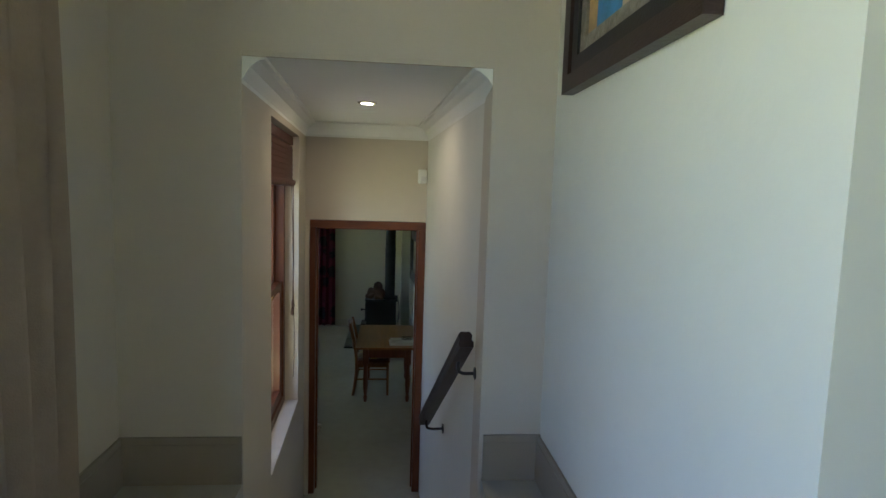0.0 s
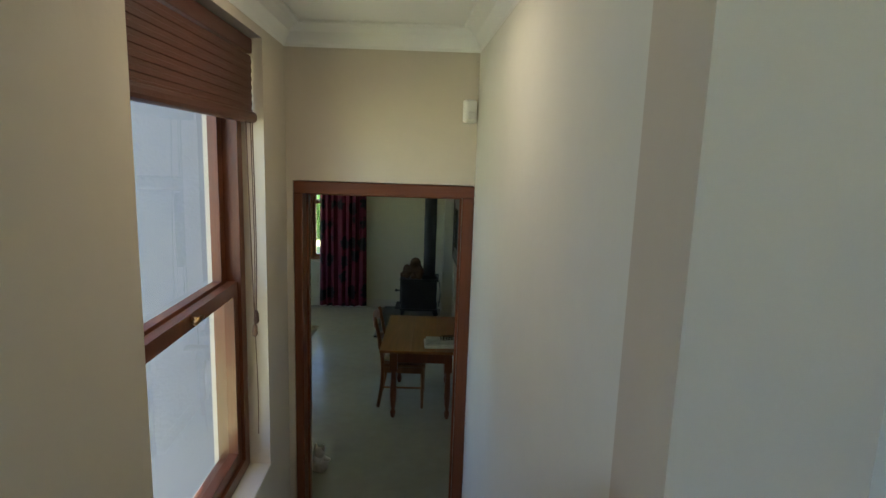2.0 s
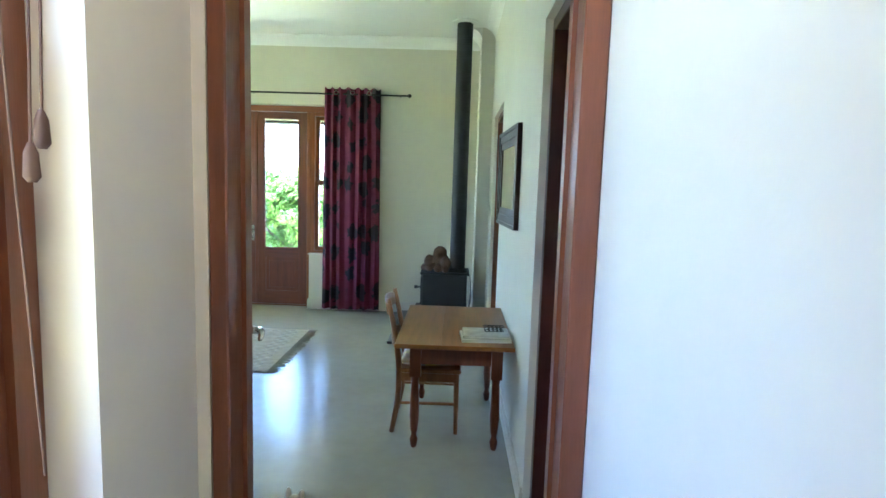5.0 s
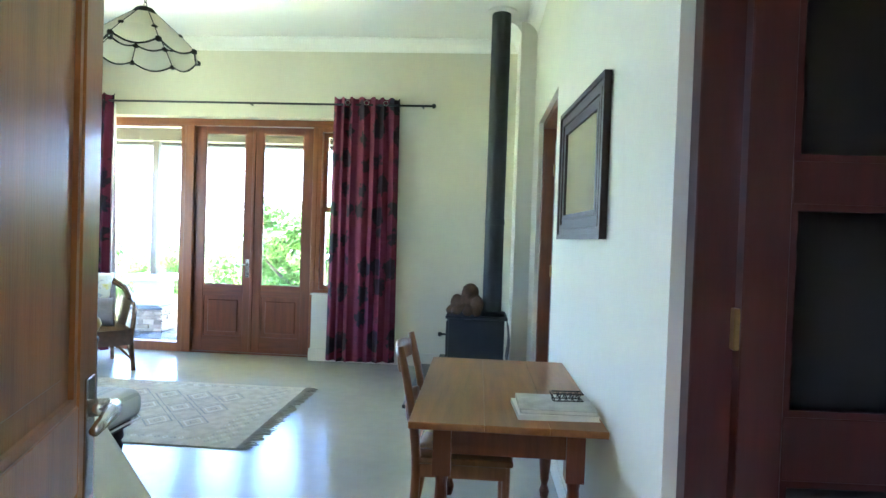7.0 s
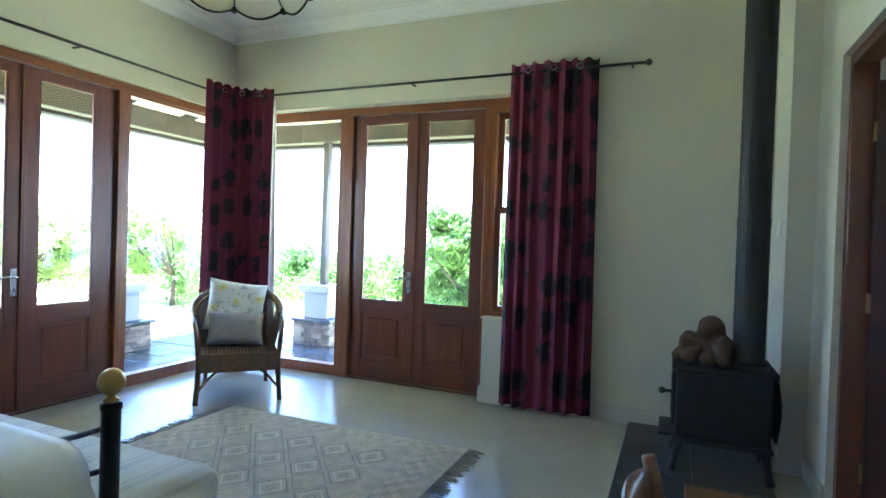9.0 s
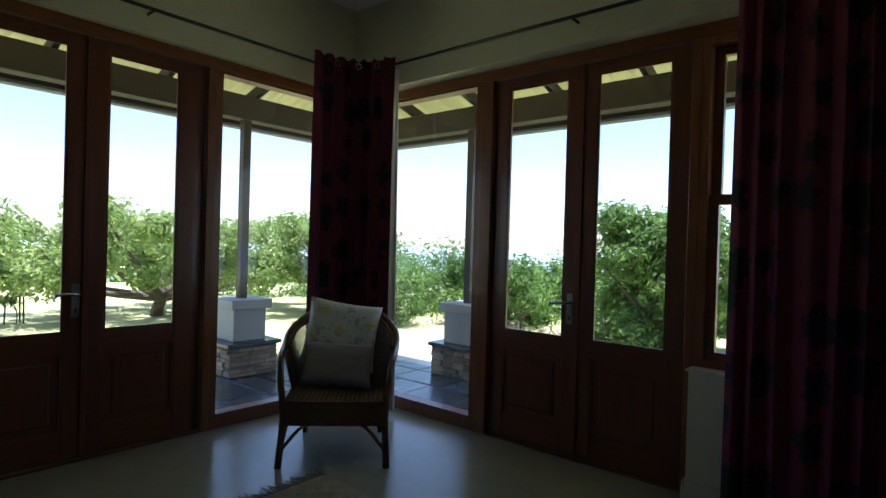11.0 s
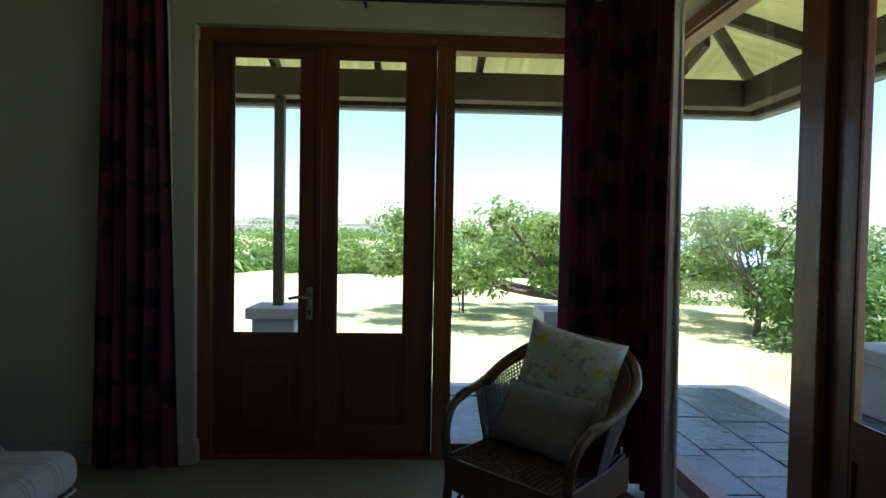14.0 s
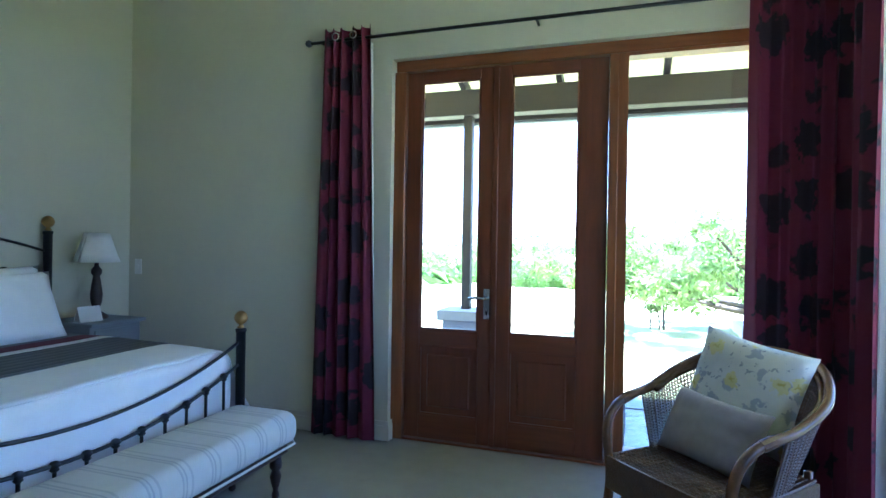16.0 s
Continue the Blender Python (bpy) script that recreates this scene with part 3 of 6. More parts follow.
def french_leaf(parent, x0, x1, z0, z1, gx0, gx1, gz0, gz1, handle=None):
    """One glazed leaf with a fielded panel below; the room is on the -y side."""
    leaf = part("door_leaf", boxes((x0, -0.022, z0, gx0, 0.022, z1), (gx1, -0.022, z0, x1, 0.022, z1), bevel=0.003), MERANTI, parent)
    bm = boxes((gx0, -0.022, gz1, gx1, 0.022, z1), (gx0, -0.022, gz0 - 0.11, gx1, 0.022, gz0), (gx0, -0.022, z0, gx1, 0.022, z0 + 0.16), bevel=0.002)
    part("door_rail", bm, MERANTI_H, leaf)
    bm = boxes((gx0, -0.008, z0 + 0.16, gx1, 0.008, gz0 - 0.11))
    box(bm, gx0 + 0.055, -0.017, z0 + 0.215, gx1 - 0.055, 0.017, gz0 - 0.165, bevel=0.009)
    part("panel", bm, MERANTI, leaf)
    bm = bmesh.new()
    for a, b in ((gz0, gz1), (z0 + 0.16, gz0 - 0.11)):
        joint_frame(bm, gx0, gx1, a, b, 0.013, -0.019, -0.009)
    part("bead", bm, MERANTI_H, leaf)
    pane(leaf, gx0, gx1, gz0, gz1, 0.0)
    if handle:
        lever(leaf, handle[0], handle[1], -0.022, handle[2])
    return leaf


def glazed_unit(name, m, x0, door0, door1, x1, leaves, label, win=None):
    """Double doors beside a fixed light, all in the xz plane of pose m."""
    u = new(name)
    u.matrix_basis = m
    tagged(u, label, "glazed doors", "", "structure")
    top = HEAD
    bm = boxes((x0, -0.06, top - 0.075, x1, 0.06, top - 0.001), bevel=0.004)
    part("head_frame", bm, FRAMEW_H, u)
    for a, b in ((door0 - 0.10, door0), (door1, door1 + 0.055)):
        part("post", boxes((a, -0.06, 0.001, b, 0.06, top - 0.075), bevel=0.005), FRAMEW, u)
    part("threshold", boxes((door0, -0.055, 0.001, door1, 0.058, 0.0165), bevel=0.003), MERANTI_H, u)
    for lf in leaves:
        french_leaf(u, *lf)
    return u


# north doors; x runs along the wall
north = glazed_unit("door_1", pose(0, 10.80, 0), -3.60, -2.225, -0.895, -0.25, [], "reddish meranti double doors with tall glass panes beside a full-height window")
dz0, dz1, gz0, gz1 = 0.018, HEAD - 0.078, 0.755, 2.425
french_leaf(north, -2.222, -1.557, dz0, dz1, -2.108, -1.655, gz0, gz1, (-1.607, 0.985, -1))
french_leaf(north, -1.553, -0.898, dz0, dz1, -1.455, -1.005, gz0, gz1)
part("astragal", boxes((-1.575, -0.034, dz0, -1.540, -0.022, dz1), bevel=0.004), MERANTI, north)
bm = bmesh.new()
joint_frame(bm, -3.60, -2.325, 0.002, HEAD - 0.075, 0.05, -0.05, 0.05, wtop=0.02)
box(bm, -3.55, -0.05, 0.052, -2.375, 0.05, 0.10)
part("side_frame", bm, FRAMEW, north)
pane(north, -3.55, -2.375, 0.10, HEAD - 0.095, 0.0)
# sash window over the low wall, mostly behind the curtain
bm = bmesh.new()
joint_frame(bm, -0.84, -0.25, 0.70, HEAD - 0.076, 0.045, -0.06, 0.06)
joint_frame(bm, -0.795, -0.295, 0.745, 1.64, 0.05, -0.03, 0.01)
joint_frame(bm, -0.795, -0.295, 1.60, HEAD - 0.12, 0.05, 0.012, 0.05)
part("sash_frame", bm, FRAMEW, north)
pane(north, -0.745, -0.345, 0.795, 1.59, -0.01)
pane(north, -0.745, -0.345, 1.65, HEAD - 0.17, 0.03)
part("window_sill", boxes((-0.85, -0.17, 0.700, -0.24, -0.06, 0.712), bevel=0.003), SKIRT, north)

# west doors; local x runs along world +y, the room is on local -y (world +x)
west = glazed_unit("door_2", pose(-3.69, 0, 0, 0, 0, 90), 7.99, 8.06, 9.385, 10.74, [], "reddish meranti double doors with tall glass panes beside a full-height window")
french_leaf(west, 8.063, 8.680, dz0, dz1, 8.167, 8.577, gz0, gz1, (8.635, 0.985, -1))
french_leaf(west, 8.684, 9.382, dz0, dz1, 8.785, 9.208, gz0, gz1)
part("astragal", boxes((8.664, -0.034, dz0, 8.700, -0.022, dz1), bevel=0.004), MERANTI, west)
bm = bmesh.new()
joint_frame(bm, 9.44, 10.74, 0.002, HEAD - 0.075, 0.055, -0.05, 0.05, wtop=0.02)
box(bm, 9.495, -0.05, 0.057, 10.685, 0.05, 0.10)
part("side_frame", bm, FRAMEW, west)
pane(west, 9.495, 10.685, 0.10, HEAD - 0.095, 0.0)
solid("trim_corner_post", boxes((-3.75, 10.741, 0.001, -3.601, 10.87, HEAD - 0.001), bevel=0.004), MERANTI, "meranti corner post between the two glazed walls", "post", "structure")

# doorway from the stairs
fr = thing("door_frame", 0, 4.943, 0, label="reddish varnished meranti door frame round the open doorway", category="door frame", kind="structure")
part("jamb", boxes((0.456, -0.063, 0.001, 0.500, 0.060, 2.18), bevel=0.004), MERANTI, fr)
part("jamb", boxes((1.300, -0.063, 0.001, 1.358, 0.060, 2.18), bevel=0.004), MERANTI, fr)
part("head", boxes((0.456, -0.063, 2.18, 1.358, 0.060, 2.24), bevel=0.004), MERANTI_H, fr)
part("stop", boxes((0.500, 0.02, 0.001, 0.512, 0.06, 2.168), (1.288, 0.02, 0.001, 1.300, 0.06, 2.168), (0.500, 0.02, 2.168, 1.300, 0.06, 2.18)), MERANTI, fr)


def panel_door(name, m, w, h, material, label, glazed=None, handle=True, hinges=3):
    """A framed door leaf from its hinge edge along +x; both faces alike."""
    d = new(name)
    d.matrix_basis = m
    tagged(d, label, "door", "", "structure")
    t, s = 0.02, 0.105
    part("stile", boxes((0, -t, 0.012, s, t, h), bevel=0.003), material, d)
    part("stile", boxes((w - s, -t, 0.012, w, t, h), bevel=0.003), material, d)
    zs = [0.012, 0.22, 0.80, 0.95, 1.45, 1.55, h - s, h] if glazed else [0.012, 0.22, 0.86, 1.02, h - s, h]
    for a, b in zip(zs[::2], zs[1::2]):
        part("rail", boxes((s, -t, a, w - s, t, b), bevel=0.002), material, d)
    for a, b in zip(zs[1::2], zs[2::2]):
        bm = bmesh.new()
        joint_frame(bm, s, w - s, a, b, 0.016, -t + 0.004, t - 0.004)
        part("bead", bm, material, d)
        if glazed:
            pane(d, s, w - s, a, b, 0, glazed)
        else:
            bm = boxes((s, -0.007, a, w - s, 0.007, b))
            box(bm, s + 0.06, -0.015, a + 0.06, w - s - 0.06, 0.015, b - 0.06, bevel=0.007)
            part("panel", bm, material, d)
    if handle:
        for sg in (-1, 1):
            bm = boxes((w - 0.075, sg * (t + 0.006), 0.83, w - 0.03, sg * t, 1.06), bevel=0.002)
            hp = part("handle_plate", bm, CHROME, d, "brushed metal lock plate")
            bm = tube([(w - 0.052, sg * t, 1.0), (w - 0.052, sg * (t + 0.035), 1.0)], 0.017, segs=12)
            tube([(w - 0.045, sg * (t + 0.043), 1.0), (w - 0.08, sg * (t + 0.048), 1.0), (w - 0.13, sg * (t + 0.046), 0.997), (w - 0.165, sg * (t + 0.040), 0.99)], [0.013, 0.014, 0.012, 0.009], bm, 10)
            part("lever", bm, CHROME, hp, smooth=True)
    for k in range(hinges):
        z = 0.25 + k * (h - 0.5) / max(1, hinges - 1)
        part("hinge", boxes((-0.012, -0.012, z - 0.05, 0.004, 0.012, z + 0.05), bevel=0.003), BRASS, d)
    return d


leafang = math.degrees(math.atan2(0.81, -0.315))
panel_door("door_3", pose(0.475, 5.045, 0, 0, 0, leafang), 0.86, 2.165, DOORW, "open varnished wooden panelled door with a metal lever handle")

# side doors of the east wall, both swung open into their rooms
for y0, y1, zt, nm in ((5.12, 6.24, 2.38, "near"), (8.48, 9.62, 2.36, "far")):
    f = thing("door_frame", 1.50, 0, 0, label="reddish meranti frame of a side doorway", category="door frame", kind="structure")
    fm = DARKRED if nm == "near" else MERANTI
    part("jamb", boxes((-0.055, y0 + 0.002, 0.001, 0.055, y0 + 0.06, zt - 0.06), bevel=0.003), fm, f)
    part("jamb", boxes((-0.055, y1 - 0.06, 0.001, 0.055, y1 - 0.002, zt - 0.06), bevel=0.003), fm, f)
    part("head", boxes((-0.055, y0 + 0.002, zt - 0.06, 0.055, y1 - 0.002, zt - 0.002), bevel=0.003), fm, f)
# door_4's panes carry the side room's darkness in their tint
panel_door("door_4", pose(1.545, 6.165, 0, 0, 0, 2), 0.94, 2.30, DARKRED, "dark red stained door with rippled glass panes standing open", RIPPLE_SHADE)
panel_door("door_5", pose(1.545, 9.545, 0, 0, 0, 3), 0.80, 2.20, DARKRED, "dark red stained door with rippled glass panes standing open", RIPPLE)
w2 = thing("window_2", 2.4, 10.78, 0, label="bright bathroom window in a meranti frame", category="window", kind="structure")
bm = bmesh.new()
joint_frame(bm, -0.5, 0.5, 0.9, 2.5, 0.06, -0.05, 0.05)
part("window_frame", bm, MERANTI, w2)
pane(w2, -0.44, 0.44, 0.96, 2.44, 0)

# sash window on the stairs; local x runs along the wall, the stair side is local -y
ws = new("window_1")
ws.matrix_basis = pose(lx(3.95) - 0.145, 3.95, 0, 0, 0, 90 + math.degrees(math.atan(0.040)))
tagged(ws, "varnished meranti sash window with a half-raised wooden blind", "window", "", "structure")
hw = (WIN_Y1 - WIN_Y0) / 2 - 0.003
bm = bmesh.new()
joint_frame(bm, -hw, hw, WIN_Z0 + 0.003, WIN_Z1 - 0.003, 0.062, -0.05, 0.07)
part("window_frame", bm, MERANTI, ws)
bm = bmesh.new()
joint_frame(bm, -hw + 0.062, hw - 0.062, 0.998, 1.825, 0.055, -0.035, 0.005)
low = part("lower_sash", bm, MERANTI, ws)
pane(low, -hw + 0.117, hw - 0.117, 1.053, 1.77, -0.015)
bm = bmesh.new()
joint_frame(bm, -hw + 0.062, hw - 0.062, 1.78, WIN_Z1 - 0.07, 0.055, 0.012, 0.05)
up = part("upper_sash", bm, MERANTI, ws)
pane(up, -hw + 0.117, hw - 0.117, 1.835, WIN_Z1 - 0.13, 0.03)
bm = tube([(0.0, -0.035, 1.80), (0.0, -0.06, 1.80)], 0.012)
tube([(-0.03, -0.055, 1.797), (0.03, -0.06, 1.805)], 0.008, bm)
part("sash_latch", bm, BRASS, low, "small brass latch", smooth=True)
bm = bmesh.new()
part("window_sill", boxes((-hw, -0.148, WIN_Z0 + 0.001, hw, -0.05, WIN_Z0 + 0.014), bevel=0.003), SKIRT, ws)

blind = thing("wooden_blind", lx(3.95) - 0.06, 3.95, 0, 90 + 2.3, "dark brown wooden slatted blind rolled half up with cords", "blind")
part("headrail", boxes((-0.54, -0.02, 2.775, 0.54, 0.03, 2.832), bevel=0.003), BLINDW, blind)
for k in range(14):
    z = 2.765 - k * 0.0165
    part("slat", boxes((-0.535, -0.016 - 0.003 * (k % 2), z - 0.0185, 0.535, -0.010 - 0.003 * (k % 2), z), bevel=0.002), BLINDW, blind)
part("bottom_roll", boxes((-0.535, -0.040, 2.495, 0.535, 0.012, 2.54), bevel=0.015, seg=2), BLINDW, blind)
for dx in (0.46, 0.485):
    part("cord", tube(curve([(dx, -0.03, 2.5), (dx + 0.004, -0.034, 2.0), (dx - 0.003, -0.03, 1.64 + (dx - 0.46))], 8), 0.0022), CORD, blind)
    part("tassel", lathe([(0.004, 0.05), (0.010, 0.035), (0.012, 0.0), (0.006, -0.008)], 10, at=(dx - 0.003, -0.03, 1.60 + (dx - 0.46) * 2)), CORD, blind, smooth=True)
part("cord", tube(curve([(0.40, -0.03, 2.5), (0.39, -0.045, 1.85), (0.41, -0.05, 1.4), (0.44, -0.04, 1.15)], 10), 0.002), CORD, blind)

# ---- outdoors ----
TZ = -0.03
terrace = solid("terrace", boxes((-5.55, 4.0, -0.4, -3.75, 12.5, TZ - 0.02), (-3.75, 10.88, -0.4, 4.0, 12.5, TZ - 0.02)), GROUT, "dark slate terrace bed round the house", "terrace", "structure")


def ground_height(x, y):
    r = math.hypot(x + 1, y - 8)
    az = math.degrees(math.atan2(x + 1, y - 8))     # 0 north, -90 west
    z = -0.16 - 0.010 * max(0, r - 4)
    fall = max(0.0, r - 22)
    ridge = max(0.0, 1 - abs(az + 100) / 34)
    z -= min(17, fall * 0.08) * (1 - 0.85 * ridge)
    z += ridge * min(22, max(0, r - 70) * 0.055)
    z += 2.2 * noise.noise(Vector((x * 0.012, y * 0.012, 0))) * min(1, fall / 60)
    return z


bm = bmesh.new()
radii = [2.0, 4, 6, 8, 10, 12, 15, 18, 22, 28, 36, 48, 64, 85, 115, 150, 200, 270, 360, 480, 640, 850, 1100, 1400]
segs = 96
rings = [[bm.verts.new((-1 + r * math.sin(2 * math.pi * i / segs), 8 + r * math.cos(2 * math.pi * i / segs), min(-0.16, ground_height(-1 + r * math.sin(2 * math.pi * i / segs), 8 + r * math.cos(2 * math.pi * i / segs))) if r > 3 else -0.5)) for i in range(segs)] for r in radii]
for a, b in zip(rings, rings[1:]):
    for i in range(segs):
        bm.faces.new((a[i], b[i], b[(i + 1) % segs], a[(i + 1) % segs]))
bm.faces.new(rings[0])
bmesh.ops.recalc_face_normals(bm, faces=bm.faces)
solid("ground", bm, LAWN, "dry yellow-green lawn running down to scrubland", "ground", "structure", True)
bm = lathe([(4800, -20.5), (4800, -20.0)], 96)
solid("water", bm, SEA_HAZE, "blue sea on the horizon, its colour paled for haze", "sea", "structure")

# slate slabs of the terrace
pav = thing("pavement", 0, 0, 0, label="wet-looking dark slate slabs of mixed sizes", category="paving", kind="structure")
rng = random.Random(4)
slabs = []
y = 4.6
while y < 12.4:
    h = rng.choice((0.30, 0.40, 0.46))
    h = min(h, 12.47 - y)
    x = -5.52
    lim = -3.78 if y + h < 10.95 else 1.2
    while x < lim - 0.05:
        w = min(rng.choice((0.32, 0.42, 0.55, 0.66)), lim - x)
        slabs.append((x, y, w, h))
        x += w
    y += h
for x, y, w, h in slabs[:300]:
    dz = rng.uniform(-0.004, 0.004)
    ob = part("slab", boxes((x + 0.006, y + 0.006, TZ - 0.03, x + w - 0.006, y + h - 0.006, TZ + dz), bevel=0.004), SLATE, pav)


def pier(x, y):
    """A stacked-stone base, a white plastered shaft with a cap, greyed for shade, and a timber post."""
    p = thing("veranda_pier", x, y, TZ, label="plastered pier, greyed for the veranda's shade, on stacked stone base carrying a timber post", category="pier", group="veranda piers")
    core = part("stone_base", boxes((-0.25, -0.25, 0, 0.25, 0.25, 0.30)), STONE, p)
    r = random.Random(int(x * 100))
    for side in range(4):
        m = Matrix.Rotation(side * math.pi / 2, 4, "Z")
        z = 0.004
        while z < 0.29:
            hh = min(r.uniform(0.030, 0.065), 0.30 - z)
            u = -0.262
            while u < 0.25:
                ww = min(r.uniform(0.09, 0.22), 0.262 - u)
                if ww > 0.02:
                    part("stone", boxes((u + 0.003, -0.25 - r.uniform(0.012, 0.035), z + 0.002, u + ww - 0.003, -0.249, z + hh - 0.003), bevel=0.004), STONE, core, m=m.copy())
                u += ww
            z += hh
    part("ledge", boxes((-0.30, -0.30, 0.30, 0.30, 0.30, 0.335), bevel=0.006), SLATE, p, "slate ledge")
    part("shaft", boxes((-0.18, -0.18, 0.335, 0.18, 0.18, 0.66), bevel=0.006), PIER_SHADE, p)
    bm = boxes((-0.225, -0.225, 0.66, 0.225, 0.225, 0.755), bevel=0.006)
    part("cap", bm, PIER_SHADE, p)
    part("post", boxes((-0.042, -0.042, 0.755, 0.042, 0.042, 2.59), bevel=0.004), POSTW, p)
    return p


for x, y in ((-5.25, 10.60), (-5.25, 8.05), (-5.25, 5.4), (-3.55, 12.25), (0.1, 12.25)):
    pier(x, y)

# veranda roof
roof = thing("veranda_roof", 0, 0, 0, label="cream corrugated veranda roof on brown timber rafters and beams", category="roof", kind="structure")
part("beam", boxes((-5.33, 4.0, 2.56, -5.17, 12.33, 2.80), bevel=0.005), BEAMW, roof)
part("beam", boxes((-5.17, 12.17, 2.56, 4.2, 12.33, 2.80), bevel=0.005), BEAMW, roof)
part("gutter", boxes((-5.56, 4.0, 2.52, -5.45, 12.55, 2.61), (-5.45, 12.45, 2.52, 4.2, 12.56, 2.61), bevel=0.01), GUTTER, roof)
part("fascia", boxes((-5.45, 4.0, 2.54, -5.42, 12.45, 2.72), (-5.42, 12.42, 2.54, 4.2, 12.45, 2.72)), BEAMW, roof)
SL = 0.28


def roof_z(d):
    return 2.80 + SL * d      # d: metres inward from the outer beam


for k in range(9):
    yy = 4.4 + k * 0.9
    if yy > 11.8:
        break
    bm = bmesh.new()
    run = min(1.65, 12.1 - yy) if yy > 10.4 else 1.65
    vs = []
    for (a, dz) in ((-0.25, 0), (run, 0), (run, 0.11), (-0.25, 0.11)):
        for s in (-0.025, 0.025):
            vs.append(bm.verts.new((-5.25 + a, yy + s, roof_z(a) + dz)))
    for f in ((0, 2, 4, 6), (7, 5, 3, 1), (0, 1, 3, 2), (2, 3, 5, 4), (4, 5, 7, 6), (6, 7, 1, 0)):
        bm.faces.new([vs[i] for i in f])
    bmesh.ops.recalc_face_normals(bm, faces=bm.faces)
    part("rafter", bm, BEAMW, roof)
for k in range(10):
    xx = -4.4 + k * 0.9
    bm = bmesh.new()
    vs = []
    run = 1.55 if xx > -3.9 else 0.8
    for (a, dz) in ((-0.25, 0), (run, 0), (run, 0.11), (-0.25, 0.11)):
        for s in (-0.025, 0.025):
            vs.append(bm.verts.new((xx + s, 12.25 - a, roof_z(a) + dz)))
    for f in ((0, 2, 4, 6), (7, 5, 3, 1), (0, 1, 3, 2), (2, 3, 5, 4), (4, 5, 7, 6), (6, 7, 1, 0)):
        bm.faces.new([vs[i] for i in f])
    bmesh.ops.recalc_face_normals(bm, faces=bm.faces)
    part("rafter", bm, BEAMW, roof)
part("hip_rafter", tube([(-5.45, 12.45, roof_z(-0.2) + 0.04), (-3.9, 10.9, roof_z(1.35) + 0.04)], 0.055, segs=4), BEAMW, roof)


def corr(t):
    return 0.010 * math.cos(t * 2 * math.pi / 0.14)


bm = bmesh.new()
n = 200
prev = None
for i in range(n + 1):
    yy = 4.0 + (12.55 - 4.0) * i / n
    top = min(1.75, max(-0.3, 12.25 - yy))
    z = 0.12 + corr(yy)
    v = (bm.verts.new((-5.55, yy, roof_z(-0.30) + z)), bm.verts.new((-5.25 + top, yy, roof_z(top) + z)))
    if prev:
        bm.faces.new((prev[0], prev[1], v[1], v[0]))
    prev = v
prev = None
for i in range(n + 1):
    xx = -5.55 + (4.2 + 5.55) * i / n
    top = min(1.5, max(-0.3, xx + 5.25))
    z = 0.12 + corr(xx)
    v = (bm.verts.new((xx, 12.55, roof_z(-0.30) + z)), bm.verts.new((xx, 12.25 - top, roof_z(top) + z)))
    if prev:
        bm.faces.new((prev[1], prev[0], v[0], v[1]))
    prev = v
bmesh.ops.solidify(bm, geom=bm.faces[:], thickness=0.004)
part("sheeting", bm, SHEET, roof, "cream corrugated sheeting")

# shade is in the colour; the low stretch lets sky light reach the hall
solid("wall_courtyard", boxes((-2.0, -2.5, -0.2, -1.75, 2.6, 0.9), (-2.0, 2.6, -0.2, -1.75, 4.885, 4.2), (-1.75, 4.6, -0.2, 0.24, 4.884, 3.9)), COURT_SHADE, "plastered outer wall across the courtyard, its colour greyed for shade", "wall", "structure")
mb = thing("meter_box", -1.75, 4.15, 1.55, label="pale grey wall-mounted box with a flat door on the courtyard wall", category="meter box")
part("case", boxes((0.001, -0.35, 0, 0.09, 0.30, 0.62), bevel=0.006), PLASTER_OUT, mb)
part("lid", boxes((0.09, -0.30, 0.05, 0.10, 0.0, 0.5), bevel=0.003), SILVERPL, mb)
solid("roof_house", boxes((-3.9, 5.0, H + 0.205, 4.2, 10.95, H + 0.3), (-0.4, -1.9, 4.405, 2.5, 2.95, 4.5), (0.1, 2.955, 3.205, 4.2, 4.99, 3.3)), GUTTER, "grey roof over the rooms", "roof", "structure")


# ---- plants ----
def leaf_mass(name, centres, count, size, material, seed, droop=0.3, flat=0.6):
    """Many small folded leaves scattered through overlapping clumps."""
    r = np.random.default_rng(seed)
    C = np.array(centres)
    pick = r.integers(0, len(C), count)
    d = r.normal(size=(count, 3))
    d /= np.linalg.norm(d, axis=1)[:, None]
    rad = C[pick, 3] * (0.15 + 1.25 * r.random(count) ** 0.8)
    pos = C[pick, :3] + d * rad[:, None] * np.array([1, 1, flat])
    nrm = d * 0.6 + r.normal(size=(count, 3)) * 0.5 + np.array([0, 0, 0.6])
    nrm /= np.linalg.norm(nrm, axis=1)[:, None]
    t1 = np.cross(nrm, r.normal(size=(count, 3)))
    t1 /= np.linalg.norm(t1, axis=1)[:, None]
    t2 = np.cross(nrm, t1)
    s = size * (0.6 + 0.8 * r.random(count))[:, None]
    V = np.stack([pos - t1 * s, pos + t2 * s * 0.42 + nrm * s * 0.15, pos + t1 * s - nrm * s * droop, pos - t2 * s * 0.42 + nrm * s * 0.15], 1).reshape(-1, 3)
    F = np.arange(count * 4).reshape(-1, 4)
    me = bpy.data.meshes.new(name)
    me.from_pydata(V.tolist(), [], F.tolist())
    me.materials.append(material)
    return me


